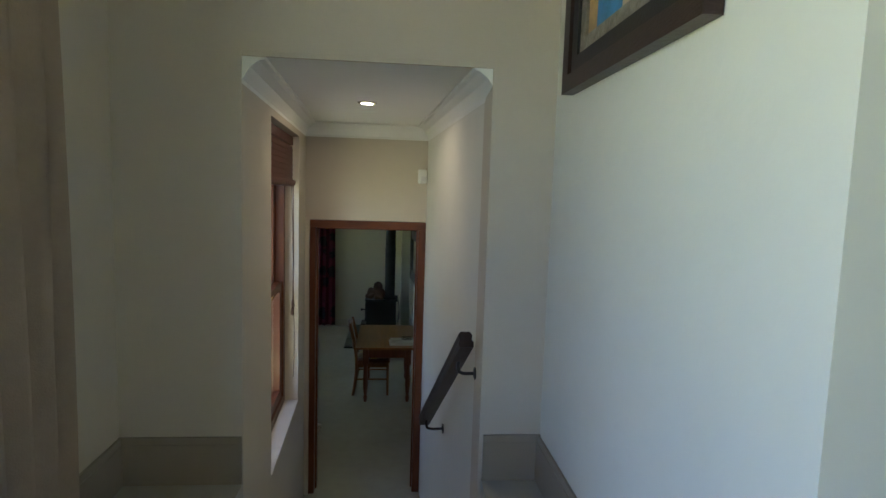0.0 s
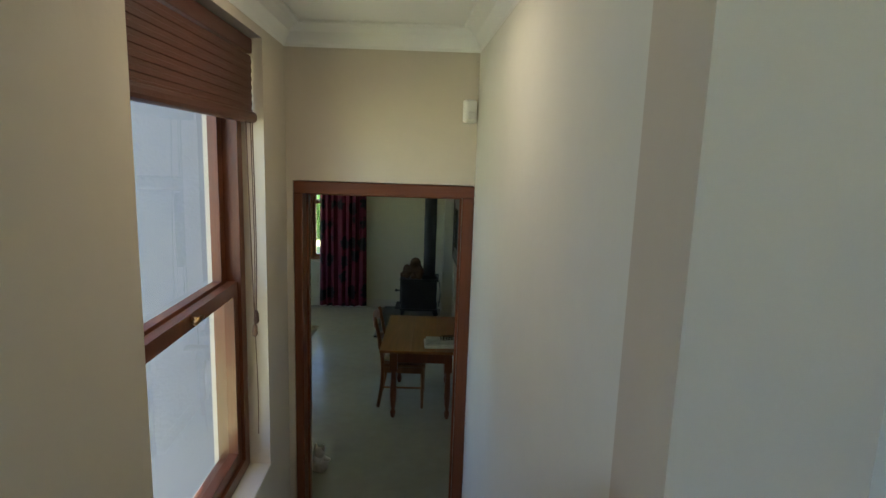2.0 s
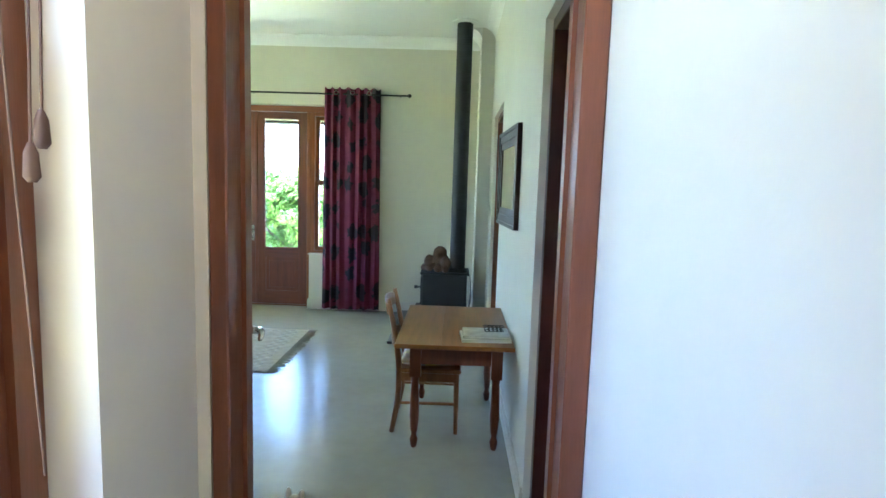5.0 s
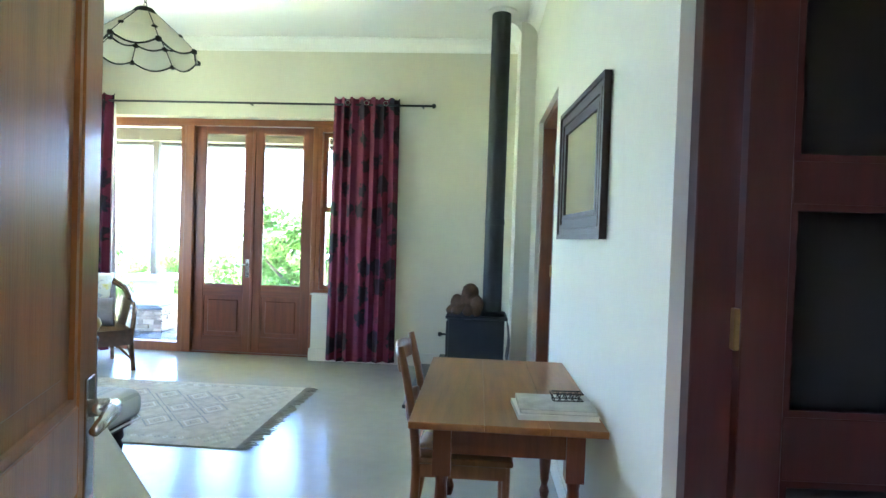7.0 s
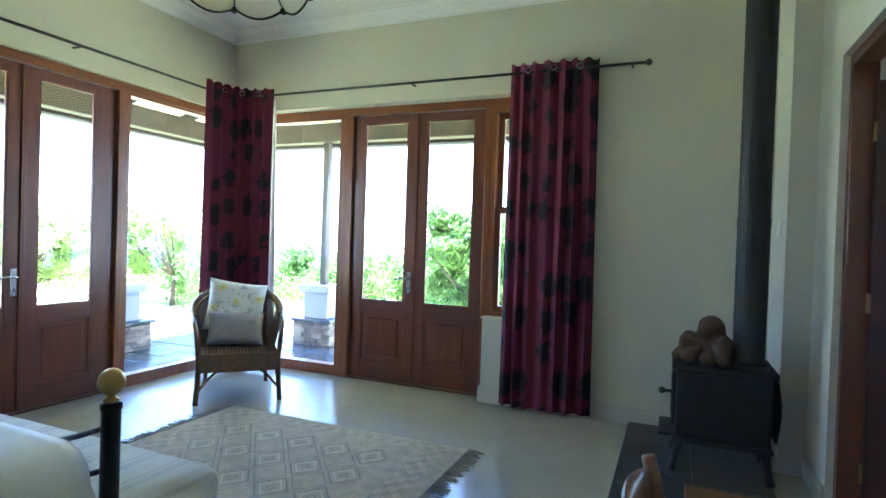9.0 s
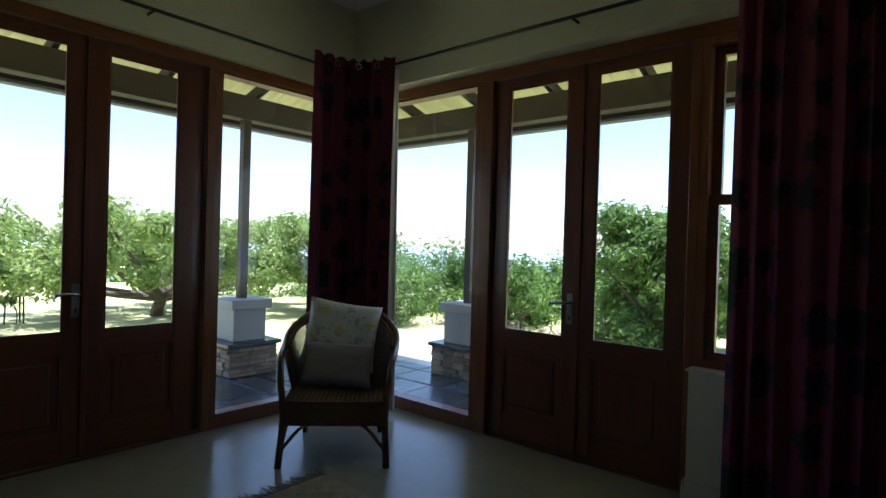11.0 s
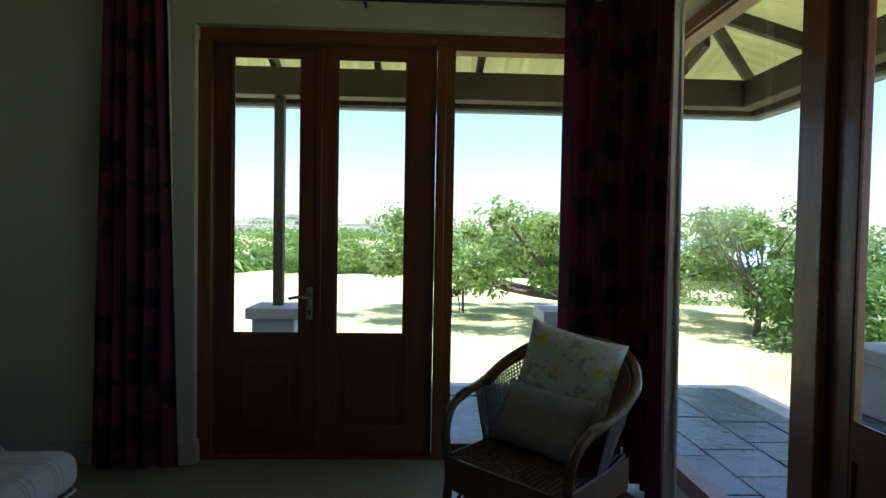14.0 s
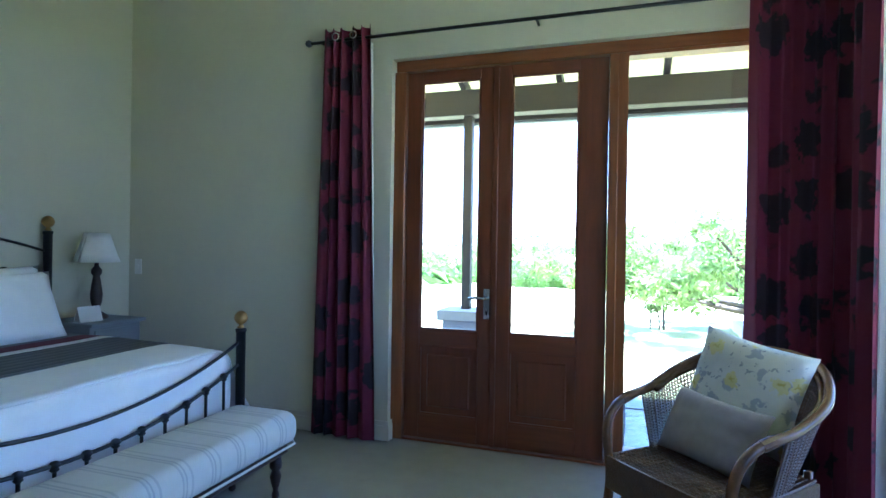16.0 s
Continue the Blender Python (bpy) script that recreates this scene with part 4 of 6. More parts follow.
def clumps(r, n, rx, ry, z0, z1, cr):
    out = []
    while len(out) < n:
        a, b, c = r.uniform(-1, 1), r.uniform(-1, 1), r.uniform(0, 1)
        if a * a + b * b < 1.0 - 0.5 * abs(c - 0.45):
            out.append((a * rx, b * ry, z0 + (z1 - z0) * c, cr * r.uniform(0.6, 1.2)))
    return out


def tree(name, x, y, z, rx, ry, z0, z1, n, cr, leaves, leaf, material, seed, label, trunks=1, lean=0.3, tr=0.09):
    t = thing(name, x, y, z, label=label, category="tree")
    r = random.Random(seed)
    cl = clumps(r, n, rx, ry, z0, z1, cr)
    bm = bmesh.new()
    fork = Vector((lean * 0.3, 0, z0 * 0.45 + 0.1))
    tube(curve([(0, 0, -0.15), (0.05, 0.02, fork.z * 0.5), fork], 6), [tr * (1 - 0.06 * i) for i in range(7)], bm, 8)
    for c in cl[:: max(1, len(cl) // 16)]:
        e = Vector(c[:3])
        mid = fork.lerp(e, 0.5) + Vector((r.uniform(-0.15, 0.15), r.uniform(-0.15, 0.15), -0.12 * (e - fork).length * 0.3))
        pts = curve([fork, mid, e], 6)
        tube(pts, [tr * 0.55 * (1 - 0.14 * i) for i in range(7)], bm, 6)
    part("trunk", bm, BARK, t, "gnarled grey-brown trunk and limbs", True)
    ob = new("crown", leaf_mass("crown", cl, leaves, leaf, material, seed))
    ob.parent = t
    return t


tree("tree", -11.4, 12.3, -0.30, 2.6, 4.4, 0.75, 2.05, 95, 0.38, 30000, 0.065, LEAF, 3, "wide low spreading tree with bright feathery green leaves", tr=0.15, lean=1.0)
tree("tree", -9.3, 14.9, -0.3, 0.9, 0.9, 1.35, 2.2, 10, 0.32, 1100, 0.07, LEAF, 13, "thin leggy tree with bright green leaf tips", tr=0.06)
tree("tree", -2.7, 16.3, -0.32, 1.25, 1.2, 0.35, 2.15, 70, 0.34, 26000, 0.055, LEAF2, 5, "dense rounded dark green tree", tr=0.12)
tree("tree", -5.25, 15.9, -0.3, 0.5, 0.5, 0.65, 1.35, 10, 0.28, 1900, 0.055, LEAF2, 7, "small young tree with dark green leaves", tr=0.035)
tree("tree", -11.7, 10.1, -0.3, 0.22, 0.22, 0.45, 0.75, 4, 0.16, 260, 0.05, LEAF, 9, "staked garden sapling with few leaves", tr=0.015)
sap = thing("garden_stakes", -11.7, 10.1, -0.3, label="wooden stakes round a young sapling", category="stakes")
for dx, dy in ((0.13, 0.1), (-0.13, 0.1), (0, -0.15)):
    part("stake", tube([(dx, dy, -0.05), (dx * 0.9, dy * 0.9, 0.55)], 0.014, segs=6), POSTW, sap)
for i, (x, y, sx, sy, top, nn) in enumerate(((-8.6, 15.7, 1.5, 1.1, 0.95, 20), (-6.9, 17.2, 1.3, 1.0, 0.75, 18), (-9.6, 17.8, 2.2, 1.6, 1.35, 26), (-7.4, 19.5, 2.2, 1.6, 1.1, 22), (-12.5, 18.5, 2.4, 2.0, 1.45, 24), (-16.0, 15.5, 2.6, 2.0, 1.1, 22), (-5.0, 21.0, 2.6, 1.6, 0.9, 20), (-1.0, 19.5, 2.4, 1.6, 1.2, 22),
                                             (-24.0, 9.5, 2.2, 2.6, 0.35, 18), (-25.0, 5.0, 2.2, 2.0, 0.4, 16))):
    b = thing("bush", x, y, -0.45, label="dense grey-green garden shrub", category="bush", group="garden shrubs")
    cl = clumps(random.Random(40 + i), nn, sx, sy, 0.15, top + 0.3, 0.55)
    ob = new("foliage", leaf_mass("foliage", cl, 9000, 0.06, BUSHM if i % 2 else LEAF2, 60 + i, flat=0.8))
    ob.parent = b
# scrub over the hillside
r = np.random.default_rng(8)
cs = []
for k in range(1500):
    rr = 24 * (40 ** r.random())
    a = math.radians(r.uniform(-150, 40))
    x, y = -1 + rr * math.sin(a), 8 + rr * math.cos(a)
    s = rr * 0.018 + 0.5 * r.random()
    cs.append((x, y, ground_height(x, y) + s * 0.3, s * 1.3))
scr = new("scrub", leaf_mass("scrub", cs, 130000, 0.50, BUSHM, 12, flat=0.4))
tagged(scr, "far grey-green coastal scrub over the hillside", "scrub", "", "stuff")
# dry brush and tufts beside the lawn
cs = [(-6.6 + r.normal() * 0.8, 16.4 + r.normal() * 0.4, -0.25, 0.25) for k in range(10)] + [(-3.6 + r.normal() * 0.7, 15.4 + r.normal() * 0.3, -0.2, 0.22) for k in range(10)]
tagged(new("dry_brush", leaf_mass("dry_brush", cs, 4500, 0.06, mat("dry brush", (0.52, 0.45, 0.31), 0.9, var=0.3), 21)), "tangled pale dry brush at the lawn's edge", "brush", "", "stuff")
# houses on the ridge
hr = random.Random(6)
for k in range(16):
    az = math.radians(-118 + k * 2.1 + hr.uniform(-1, 1))
    rr = hr.uniform(230, 420)
    x, y = -1 + rr * math.sin(az), 8 + rr * math.cos(az)
    z = ground_height(x, y)
    w, d, h = hr.uniform(8, 15), hr.uniform(8, 11), hr.uniform(3.2, 5.5)
    hs = thing("house", x, y, z - 1.0, math.degrees(-az) + hr.uniform(-15, 15), "far pale villa on the ridge with a low roof", "house", "villas on the ridge")
    part("wall", boxes((-w / 2, -d / 2, -2, w / 2, d / 2, h)), TOWNW, hs)
    part("roof", boxes((-w / 2 - 0.4, -d / 2 - 0.4, h, w / 2 + 0.4, d / 2 + 0.4, h + 0.35), (-w / 4, -d / 4, h + 0.35, w / 4, d / 4, h + 1.2), bevel=0.3), TOWNR, hs)
    for j in range(4):
        xx = -w / 2 + (j + 0.5) * w / 4
        part("window", boxes((xx - 0.8, -d / 2 - 0.06, 1.6, xx + 0.8, -d / 2 + 0.1, 3.0)), TOWNG, hs)


# ---- curtains ----
def curtain(name, path, z0, z1, folds, depth, label, material, lining=False, seed=0, gather=0.0, flare=0.0):
    """Cloth hung in folds along a plan path of (x, y) points."""
    c = thing(name, path[0][0], path[0][1], 0, label=label, category="curtain")
    ox, oy = path[0]
    pts = curve([(x - ox, y - oy, 0) for x, y in path], 40)
    length = sum((b - a).length for a, b in zip(pts, pts[1:]))
    n = folds * 8

    def along(u):
        k = min(int(u * 40), 39)
        f = u * 40 - k
        p = pts[k].lerp(pts[k + 1], f)
        d = (pts[k + 1] - pts[k]).normalized()
        return p, Vector((d.y, -d.x, 0)), d

    bm = bmesh.new()
    lay = bm.verts.layers.float_vector.new("cloth")
    grid = []
    nv = 26
    for i in range(n + 1):
        u = i / n
        row = []
        for j in range(nv + 1):
            v = j / nv
            z = z0 + (z1 - z0) * v
            w = 1 + flare * (1 - v) - gather * math.sin(math.pi * v) * 0.6
            p, nn, d = along(u)
            ph = u * folds * 2 * math.pi + 2.2 * noise.noise(Vector((u * 3 + seed, v * 0.9, 0.3)))
            amp = depth * (0.70 + 0.75 * noise.noise(Vector((u * 5, v * 1.6, seed)))) * (0.8 + 0.35 * (1 - v))
            mid, _, _ = along(0.5)
            q = mid + (p - mid) * w + nn * amp * math.sin(ph) + d * 0.25 * amp * math.sin(2 * ph)
            top = 0.012 * math.cos(ph) if j == nv else 0.008 * noise.noise(Vector((u * 9, 0, seed))) if j == 0 else 0
            vt = bm.verts.new((q.x, q.y, z + top))
            vt[lay] = (u * length * 1.7 + seed, z, 0)
            row.append(vt)
        grid.append(row)
    fs = [bm.faces.new((grid[i][j], grid[i + 1][j], grid[i + 1][j + 1], grid[i][j + 1])) for i in range(n) for j in range(nv)]
    bmesh.ops.recalc_face_normals(bm, faces=fs)
    part("cloth", bm, material, c, smooth=True)
    for k in range(folds):
        p, nn, d = along((k + 0.5) / folds)
        ring = [p + Vector((0, 0, z1 - 0.06)) + nn * depth * 0.9 * (1 if k % 2 else -1) + 0.024 * (math.cos(a) * d + math.sin(a) * Vector((0, 0, 1))) for a in (2 * math.pi * q / 12 for q in range(13))]
        part("eyelet", tube(ring, 0.005, segs=5), CHROME, c, "metal eyelet", smooth=True)
    if lining:
        p, nn, d = along(1.0)
        bm = sheet(10, 14, lambda u, v: along(1.0)[0] + d * (-0.03 + 0.05 * u * (1.2 - v)) + nn * (-0.03 - 0.05 * u + 0.012 * math.sin(u * 9)) + Vector((0, 0, z0 + 0.01 + (z1 - z0 - 0.1) * v)))
        part("lining", bm, LINING, c, "white lining", smooth=True)
    return c


curtain("curtain", [(-0.62, 10.53), (-0.27, 10.51), (0.07, 10.54)], 0.03, 2.77, 7, 0.036, "heavy plum curtain with black flower pattern on eyelets", CURTAIN, seed=1.3, flare=0.07)
curtain("curtain", [(-3.42, 10.10), (-3.38, 10.36), (-3.24, 10.50), (-3.00, 10.52)], 0.03, 2.77, 7, 0.034, "heavy plum curtain gathered in the glazed corner behind the chair", CURTAIN, lining=True, seed=4.1)
curtain("curtain", [(-3.46, 7.53), (-3.47, 7.69), (-3.46, 7.87)], 0.03, 2.77, 5, 0.040, "heavy plum curtain with black flower pattern on eyelets", CURTAIN, lining=True, seed=7.7, flare=0.42)
for pts, ends, nm in ((((-3.47, 10.52, 2.70), (0.42, 10.52, 2.70)), (1,), 0), (((-3.47, 10.52, 2.70), (-3.47, 7.40, 2.70)), (1,), 1)):
    o = Vector(pts[0])
    rod = thing("curtain_rod", o.x, o.y, o.z - 0.002 * nm, label="thin black iron curtain rod with round finials", category="curtain rod")
    e = Vector(pts[1]) - o
    part("bar", tube([(0, 0, 0), e], 0.011, segs=10), IRON, rod, smooth=True)
    part("finial", lathe([(0.004, -0.025), (0.02, -0.015), (0.026, 0), (0.02, 0.015), (0.004, 0.025)], 12, at=e), IRON, rod, smooth=True)
    for f in (0.06, 0.5, 0.97):
        p = e * f
        wall = Vector((0, 0.10, 0)) if nm == 0 else Vector((-0.11, 0, 0))
        part("bracket", tube([p, p + wall], 0.008), IRON, rod)

hc = curtain("curtain", [(0.10, 1.35), (0.11, 1.65), (0.11, 1.95), (0.10, 2.26)], LAND + 0.02, 3.9, 7, 0.035, "long taupe curtain hanging beside the hall window", HALLCURT, seed=2.2)

# ---- stairs and hall things ----
rail = thing("handrail", 1.44, 2.80, 1.86, label="dark wooden handrail on black iron brackets", category="handrail")
d = Vector((1.34 - 1.44, 3.86 - 2.80, 1.06 - 1.86))
bm = bmesh.new()
u = d.normalized()
s = Vector((1, 0.1, 0)).normalized()
w = s.cross(u).normalized()
prof = [(-0.03, -0.035), (0.03, -0.035), (0.034, -0.015), (0.026, 0.0), (0.032, 0.02), (0.02, 0.036), (-0.02, 0.036), (-0.032, 0.02), (-0.026, 0.0), (-0.034, -0.015)]
ra = [bm.verts.new(-s * 0.02 + s * a + w * b) for a, b in prof]
rb = [bm.verts.new(d - s * 0.02 + s * a + w * b) for a, b in prof]
for i in range(10):
    bm.faces.new((ra[i], rb[i], rb[(i + 1) % 10], ra[(i + 1) % 10]))
bm.faces.new(ra[::-1])
bm.faces.new(rb)
bmesh.ops.recalc_face_normals(bm, faces=bm.faces)
part("rail", bm, DARKW, rail)
for f in (0.12, 0.90):
    p = d * f - s * 0.02
    wallx = rx_(2.80 + d.y * f) - 1.44
    b = part("bracket", tube(curve([p - Vector((0, 0, 0.03)), p + Vector((0, 0, -0.075)), p + Vector((0.02, 0, -0.095)), (wallx, p.y, p.z - 0.095)], 12), 0.008), IRON, rail, smooth=True)
    part("rosette", lathe([(0.028, 0), (0.028, 0.006), (0.015, 0.01)], 14, m=Matrix.Rotation(-math.pi / 2, 4, "Y"), at=(wallx, p.y, p.z - 0.095)), IRON, b)

dl = thing("downlight", 0.934, 3.80, 2.985, label="small recessed ceiling spotlight, lit", category="ceiling light")
part("trim", lathe([(0.055, 0.0), (0.055, -0.006), (0.045, -0.009), (0.040, -0.004), (0.040, 0.0)], 24), CHROME, dl, smooth=True)
part("bulb", lathe([(0.036, -0.001), (0.034, -0.006), (0.015, -0.008)], 20), emitting("warm bulb", (1.0, 0.80, 0.50), 40), dl, "glowing warm bulb")

pir = thing("motion_sensor", 1.318, 4.845, 2.60, 25, "small white alarm sensor in the corner under the cornice", "sensor")
bm = boxes((-0.032, -0.02, -0.055, 0.032, 0.022, 0.055), bevel=0.012, seg=3)
part("case", bm, PLASTIC, pir, smooth=True)
part("lens", boxes((-0.02, -0.024, -0.035, 0.02, -0.019, 0.0), bevel=0.004), LINING, pir)

pic = thing("picture", 1.748, 2.06, 2.85, -90, "painting in a wide dark wooden frame with a silvered inner border", "picture")
# local x along the wall, local -y to the room
bm = bmesh.new()
joint_frame(bm, -0.47, 0.47, 0, 0.95, 0.06, -0.045, -0.001)
part("outer_frame", bm, DARKW, pic)
bm = bmesh.new()
joint_frame(bm, -0.41, 0.41, 0.06, 0.89, 0.055, -0.032, -0.001)
part("inner_frame", bm, IRON, pic)
bm = bmesh.new()
joint_frame(bm, -0.355, 0.355, 0.115, 0.835, 0.05, -0.022, -0.001)
part("slip", bm, mat("silvered slip", (0.30, 0.27, 0.22), 0.4, 0.5, var=0.4, scale=30, bump=0.4, bscale=80), pic, "worn silver border")
part("canvas", boxes((-0.305, -0.012, 0.165, 0.305, -0.001, 0.785)), mat("ochre paint", (0.45, 0.30, 0.13), 0.6, var=0.5, scale=5), pic)
part("patch", boxes((-0.22, -0.015, 0.17, -0.02, -0.012, 0.42), bevel=0.001), mat("blue paint", (0.06, 0.22, 0.48), 0.6, var=0.5, scale=9), pic)
part("patch", boxes((-0.02, -0.015, 0.17, 0.16, -0.012, 0.36), bevel=0.001), mat("cream paint", (0.62, 0.50, 0.36), 0.6, var=0.4, scale=9), pic)

# ---- dining table and chair ----
TT = 0.690
table = thing("table", 1.05, 7.31, 0, label="small honey pine table with turned legs against the wall", category="table")
for i, (a, b) in enumerate(((-0.352, -0.08), (-0.08, 0.15), (0.15, 0.352))):
    part("tabletop", boxes((a, -0.555, TT - 0.026, b, 0.545, TT), bevel=0.0025), PINE, table)
leg_prof = [(0.016, 0.0), (0.021, 0.02), (0.026, 0.05), (0.018, 0.075), (0.016, 0.085), (0.022, 0.11), (0.030, 0.20), (0.028, 0.30), (0.022, 0.42), (0.027, 0.45), (0.027, 0.46)]
for lx_, ly in ((-0.235, -0.41), (0.26, -0.41), (-0.235, 0.40), (0.26, 0.40)):
    bm = lathe(leg_prof, 14, at=(lx_, ly, 0))
    box(bm, lx_ - 0.034, ly - 0.034, 0.455, lx_ + 0.034, ly + 0.034, TT - 0.028)
    part("leg", bm, PINE_V, table)
part("apron", boxes((-0.201, -0.43, 0.535, 0.226, -0.405, TT - 0.028), bevel=0.002), PINE_V, table)
part("apron", boxes((-0.201, 0.395, 0.535, 0.226, 0.42, TT - 0.028), bevel=0.002), PINE_V, table)
part("apron", boxes((-0.255, -0.376, 0.535, -0.230, 0.366, TT - 0.028), bevel=0.002), PINE_V, table)
part("apron", boxes((0.255, -0.376, 0.535, 0.28, 0.366, TT - 0.028), bevel=0.002), PINE_V, table)

for k, (x, y, rz, w, dd, h, z, mt) in enumerate(((1.235, 6.955, 4, 0.30, 0.22, 0.018, TT + 0.001, PAPER), (1.24, 6.965, 1, 0.285, 0.215, 0.016, TT + 0.020, mat("magazine cover", (0.50, 0.50, 0.47), 0.3, var=0.45, scale=14)))):
    bk = thing("book", x, y, z, rz, ("pale paperback folder under a magazine", "glossy grey-white picture magazine lying on the table")[k], "book")
    part("page_block", boxes((-w / 2 + 0.003, -dd / 2 + 0.003, 0.002, w / 2 - 0.004, dd / 2 - 0.003, h - 0.002)), PAPER, bk)
    part("cover", boxes((-w / 2, -dd / 2, 0, w / 2, dd / 2, 0.002), (-w / 2, -dd / 2, h - 0.002, w / 2, dd / 2, h), (-w / 2, -dd / 2, 0.002, -w / 2 + 0.003, dd / 2, h - 0.002)), mt, bk)
tray = thing("key_holder", 1.29, 7.0, TT + 0.036, 5, "small dark openwork metal holder on the magazine", "holder")
bm = bmesh.new()
for k in range(9):
    a = -0.05 + k * 0.0125
    for yy in (-0.02, 0.02):
        tube([(a, yy, 0), (a + 0.0125 * (1 if k % 2 else -1), yy, 0.03)], 0.002, bm, 5)
for z in (0.002, 0.03):
    for yy in (-0.02, 0.02):
        tube([(-0.055, yy, z), (0.06, yy, z)], 0.0025, bm, 5)
    for xx in (-0.055, 0.06):
        tube([(xx, -0.02, z), (xx, 0.02, z)], 0.0025, bm, 5)
part("openwork", bm, IRON, tray)

# the chair stands west of the table and faces it; local x points to the table
ch = thing("dining_chair", 0.88, 7.29, 0, label="brown wooden kitchen chair pushed under the pine table", category="chair")
part("seat", boxes((-0.20, -0.20, 0.405, 0.22, 0.20, 0.432), bevel=0.008, seg=2), CHAIRW, ch)
for yy in (-0.19, 0.19):
    part("leg", tube([(0.195, yy, 0), (0.19, yy * 0.95, 0.405)], [0.014, 0.019], segs=8), CHAIRW, ch)
    pts = curve([(-0.225, yy, 0), (-0.19, yy, 0.22), (-0.185, yy, 0.43), (-0.215, yy, 0.66), (-0.265, yy * 0.97, 0.885)], 12)
    part("back_post", tube(pts, [0.017, 0.018, 0.019, 0.02, 0.02, 0.02, 0.02, 0.02, 0.019, 0.018, 0.018, 0.017, 0.015], segs=8), CHAIRW, ch, smooth=True)
for z, hh, xo in ((0.82, 0.075, -0.249), (0.60, 0.055, -0.206)):
    bm = sheet(8, 2, lambda u, v: Vector((xo - 0.03 * (1 - (2 * u - 1) ** 2) - 0.12 * hh * v, -0.185 + 0.37 * u, z - hh / 2 + hh * v + 0.022 * v * (1 - (2 * u - 1) ** 2))), thick=0.016)
    part("back_rail", bm, CHAIRW, ch, smooth=True)
part("splat", sheet(6, 6, lambda u, v: Vector((-0.235 - 0.035 * v, -0.05 + 0.10 * u * (1 - 0.35 * math.sin(math.pi * v)), 0.615 + 0.18 * v)), thick=0.012), CHAIRW, ch)
part("stretcher", tube([(-0.19, -0.19, 0.20), (0.19, -0.185, 0.20)], 0.010), CHAIRW, ch)
part("stretcher", tube([(-0.19, 0.19, 0.20), (0.19, 0.185, 0.20)], 0.010), CHAIRW, ch)
part("seat_rail", boxes((0.185, -0.175, 0.35, 0.203, 0.175, 0.404), (-0.196, -0.175, 0.35, -0.178, 0.175, 0.404), (-0.18, -0.198, 0.35, 0.18, -0.182, 0.404), (-0.18, 0.182, 0.35, 0.18, 0.198, 0.404)), CHAIRW, ch)
cu = thing("seat_cushion", 0.89, 7.29, 0.470, label="floral tie-on cushion on the chair seat", category="cushion")
part("cover", pillow_mesh(0.40, 0.38, 0.085, seed=3), floral("chair cushion cloth", (0.50, 0.42, 0.30)), cu, smooth=True, m=pose(0, 0, 0, 90))

# ---- wall things ----
mir = thing("mirror", 1.384, 7.35, 1.68, -86.6, "mirror in a wide ribbed dark brown frame", "mirror")
HW, HH, FW = 0.405, 0.320, 0.12
for k in range(5):
    o = k * FW / 5
    bm = bmesh.new()
    joint_frame(bm, -HW + o, HW - o, -HH + o, HH - o, FW / 5 - 0.001, -0.030 + 0.002 * k + 0.005 * (k % 2), -0.001)
    part("frame_rib", bm, DARKW, mir)
part("glass", boxes((-HW + FW, -0.004, -HH + FW, HW - FW, 0.004, HH - FW)), MIRROR, mir, m=pose(0, -0.012, 0))
pad = thing("thermostat", 1.409, 8.03, 1.545, -90, "narrow silver and black wall controller beside the bathroom door", "controller")
part("case", boxes((-0.026, -0.022, -0.085, 0.026, -0.001, 0.085), bevel=0.004), SILVERPL, pad)
part("screen", boxes((-0.019, -0.024, 0.0, 0.019, -0.021, 0.075), bevel=0.001), DARKPL, pad)
for x, y, z, rz, m_ in ((1.2605, 10.33, 1.50, -90, 1), (WX + 0.001, 5.80, 1.12, 90, 2)):
    sw = thing("light_switch", x, y, z, rz, "cream plastic wall switch plate", "switch")
    part("plate", boxes((-0.035, -0.009, -0.06, 0.035, 0, 0.06), bevel=0.003), PLASTIC, sw)
    part("rocker", boxes((-0.01, -0.014, -0.018, 0.01, -0.008, 0.018), bevel=0.002), PLASTIC, sw)

# ---- wood stove ----
hearth = thing("hearth", 0.37, 9.12, 0.001, label="dark slate hearth slabs under the stove", category="hearth")
for i in range(2):
    for j in range(3):
        part("slab", boxes((0.0 + 0.415 * i, 0.487 * j, 0, 0.412 + 0.415 * i, 0.484 + 0.487 * j, 0.029), bevel=0.004), HEARTHM, hearth)
stove = thing("wood_stove", 0.93, 9.95, 0.03, label="small black cast iron wood stove with a tall flue", category="stove")
part("body", boxes((-0.25, -0.21, 0.20, 0.25, 0.21, 0.605), bevel=0.012, seg=2), STOVEM, stove)
part("top_plate", boxes((-0.275, -0.235, 0.605, 0.275, 0.235, 0.632), bevel=0.007, seg=2), STOVEM, stove)
part("base_rim", boxes((-0.265, -0.225, 0.175, 0.265, 0.225, 0.20), bevel=0.006), STOVEM, stove)
for sx in (-1, 1):
    for sy in (-1, 1):
        part("leg", tube(curve([(sx * 0.22, sy * 0.17, 0.19), (sx * 0.235, sy * 0.185, 0.10), (sx * 0.26, sy * 0.205, 0.0)], 6), [0.035, 0.03, 0.026, 0.022, 0.02, 0.021, 0.024], segs=8), STOVEM, stove)
dr = part("door", boxes((-0.272, -0.165, 0.25, -0.250, 0.165, 0.57), bevel=0.006), STOVEM, stove)
part("door_glass", boxes((-0.275, -0.12, 0.32, -0.271, 0.12, 0.53)), DARKPL, dr)
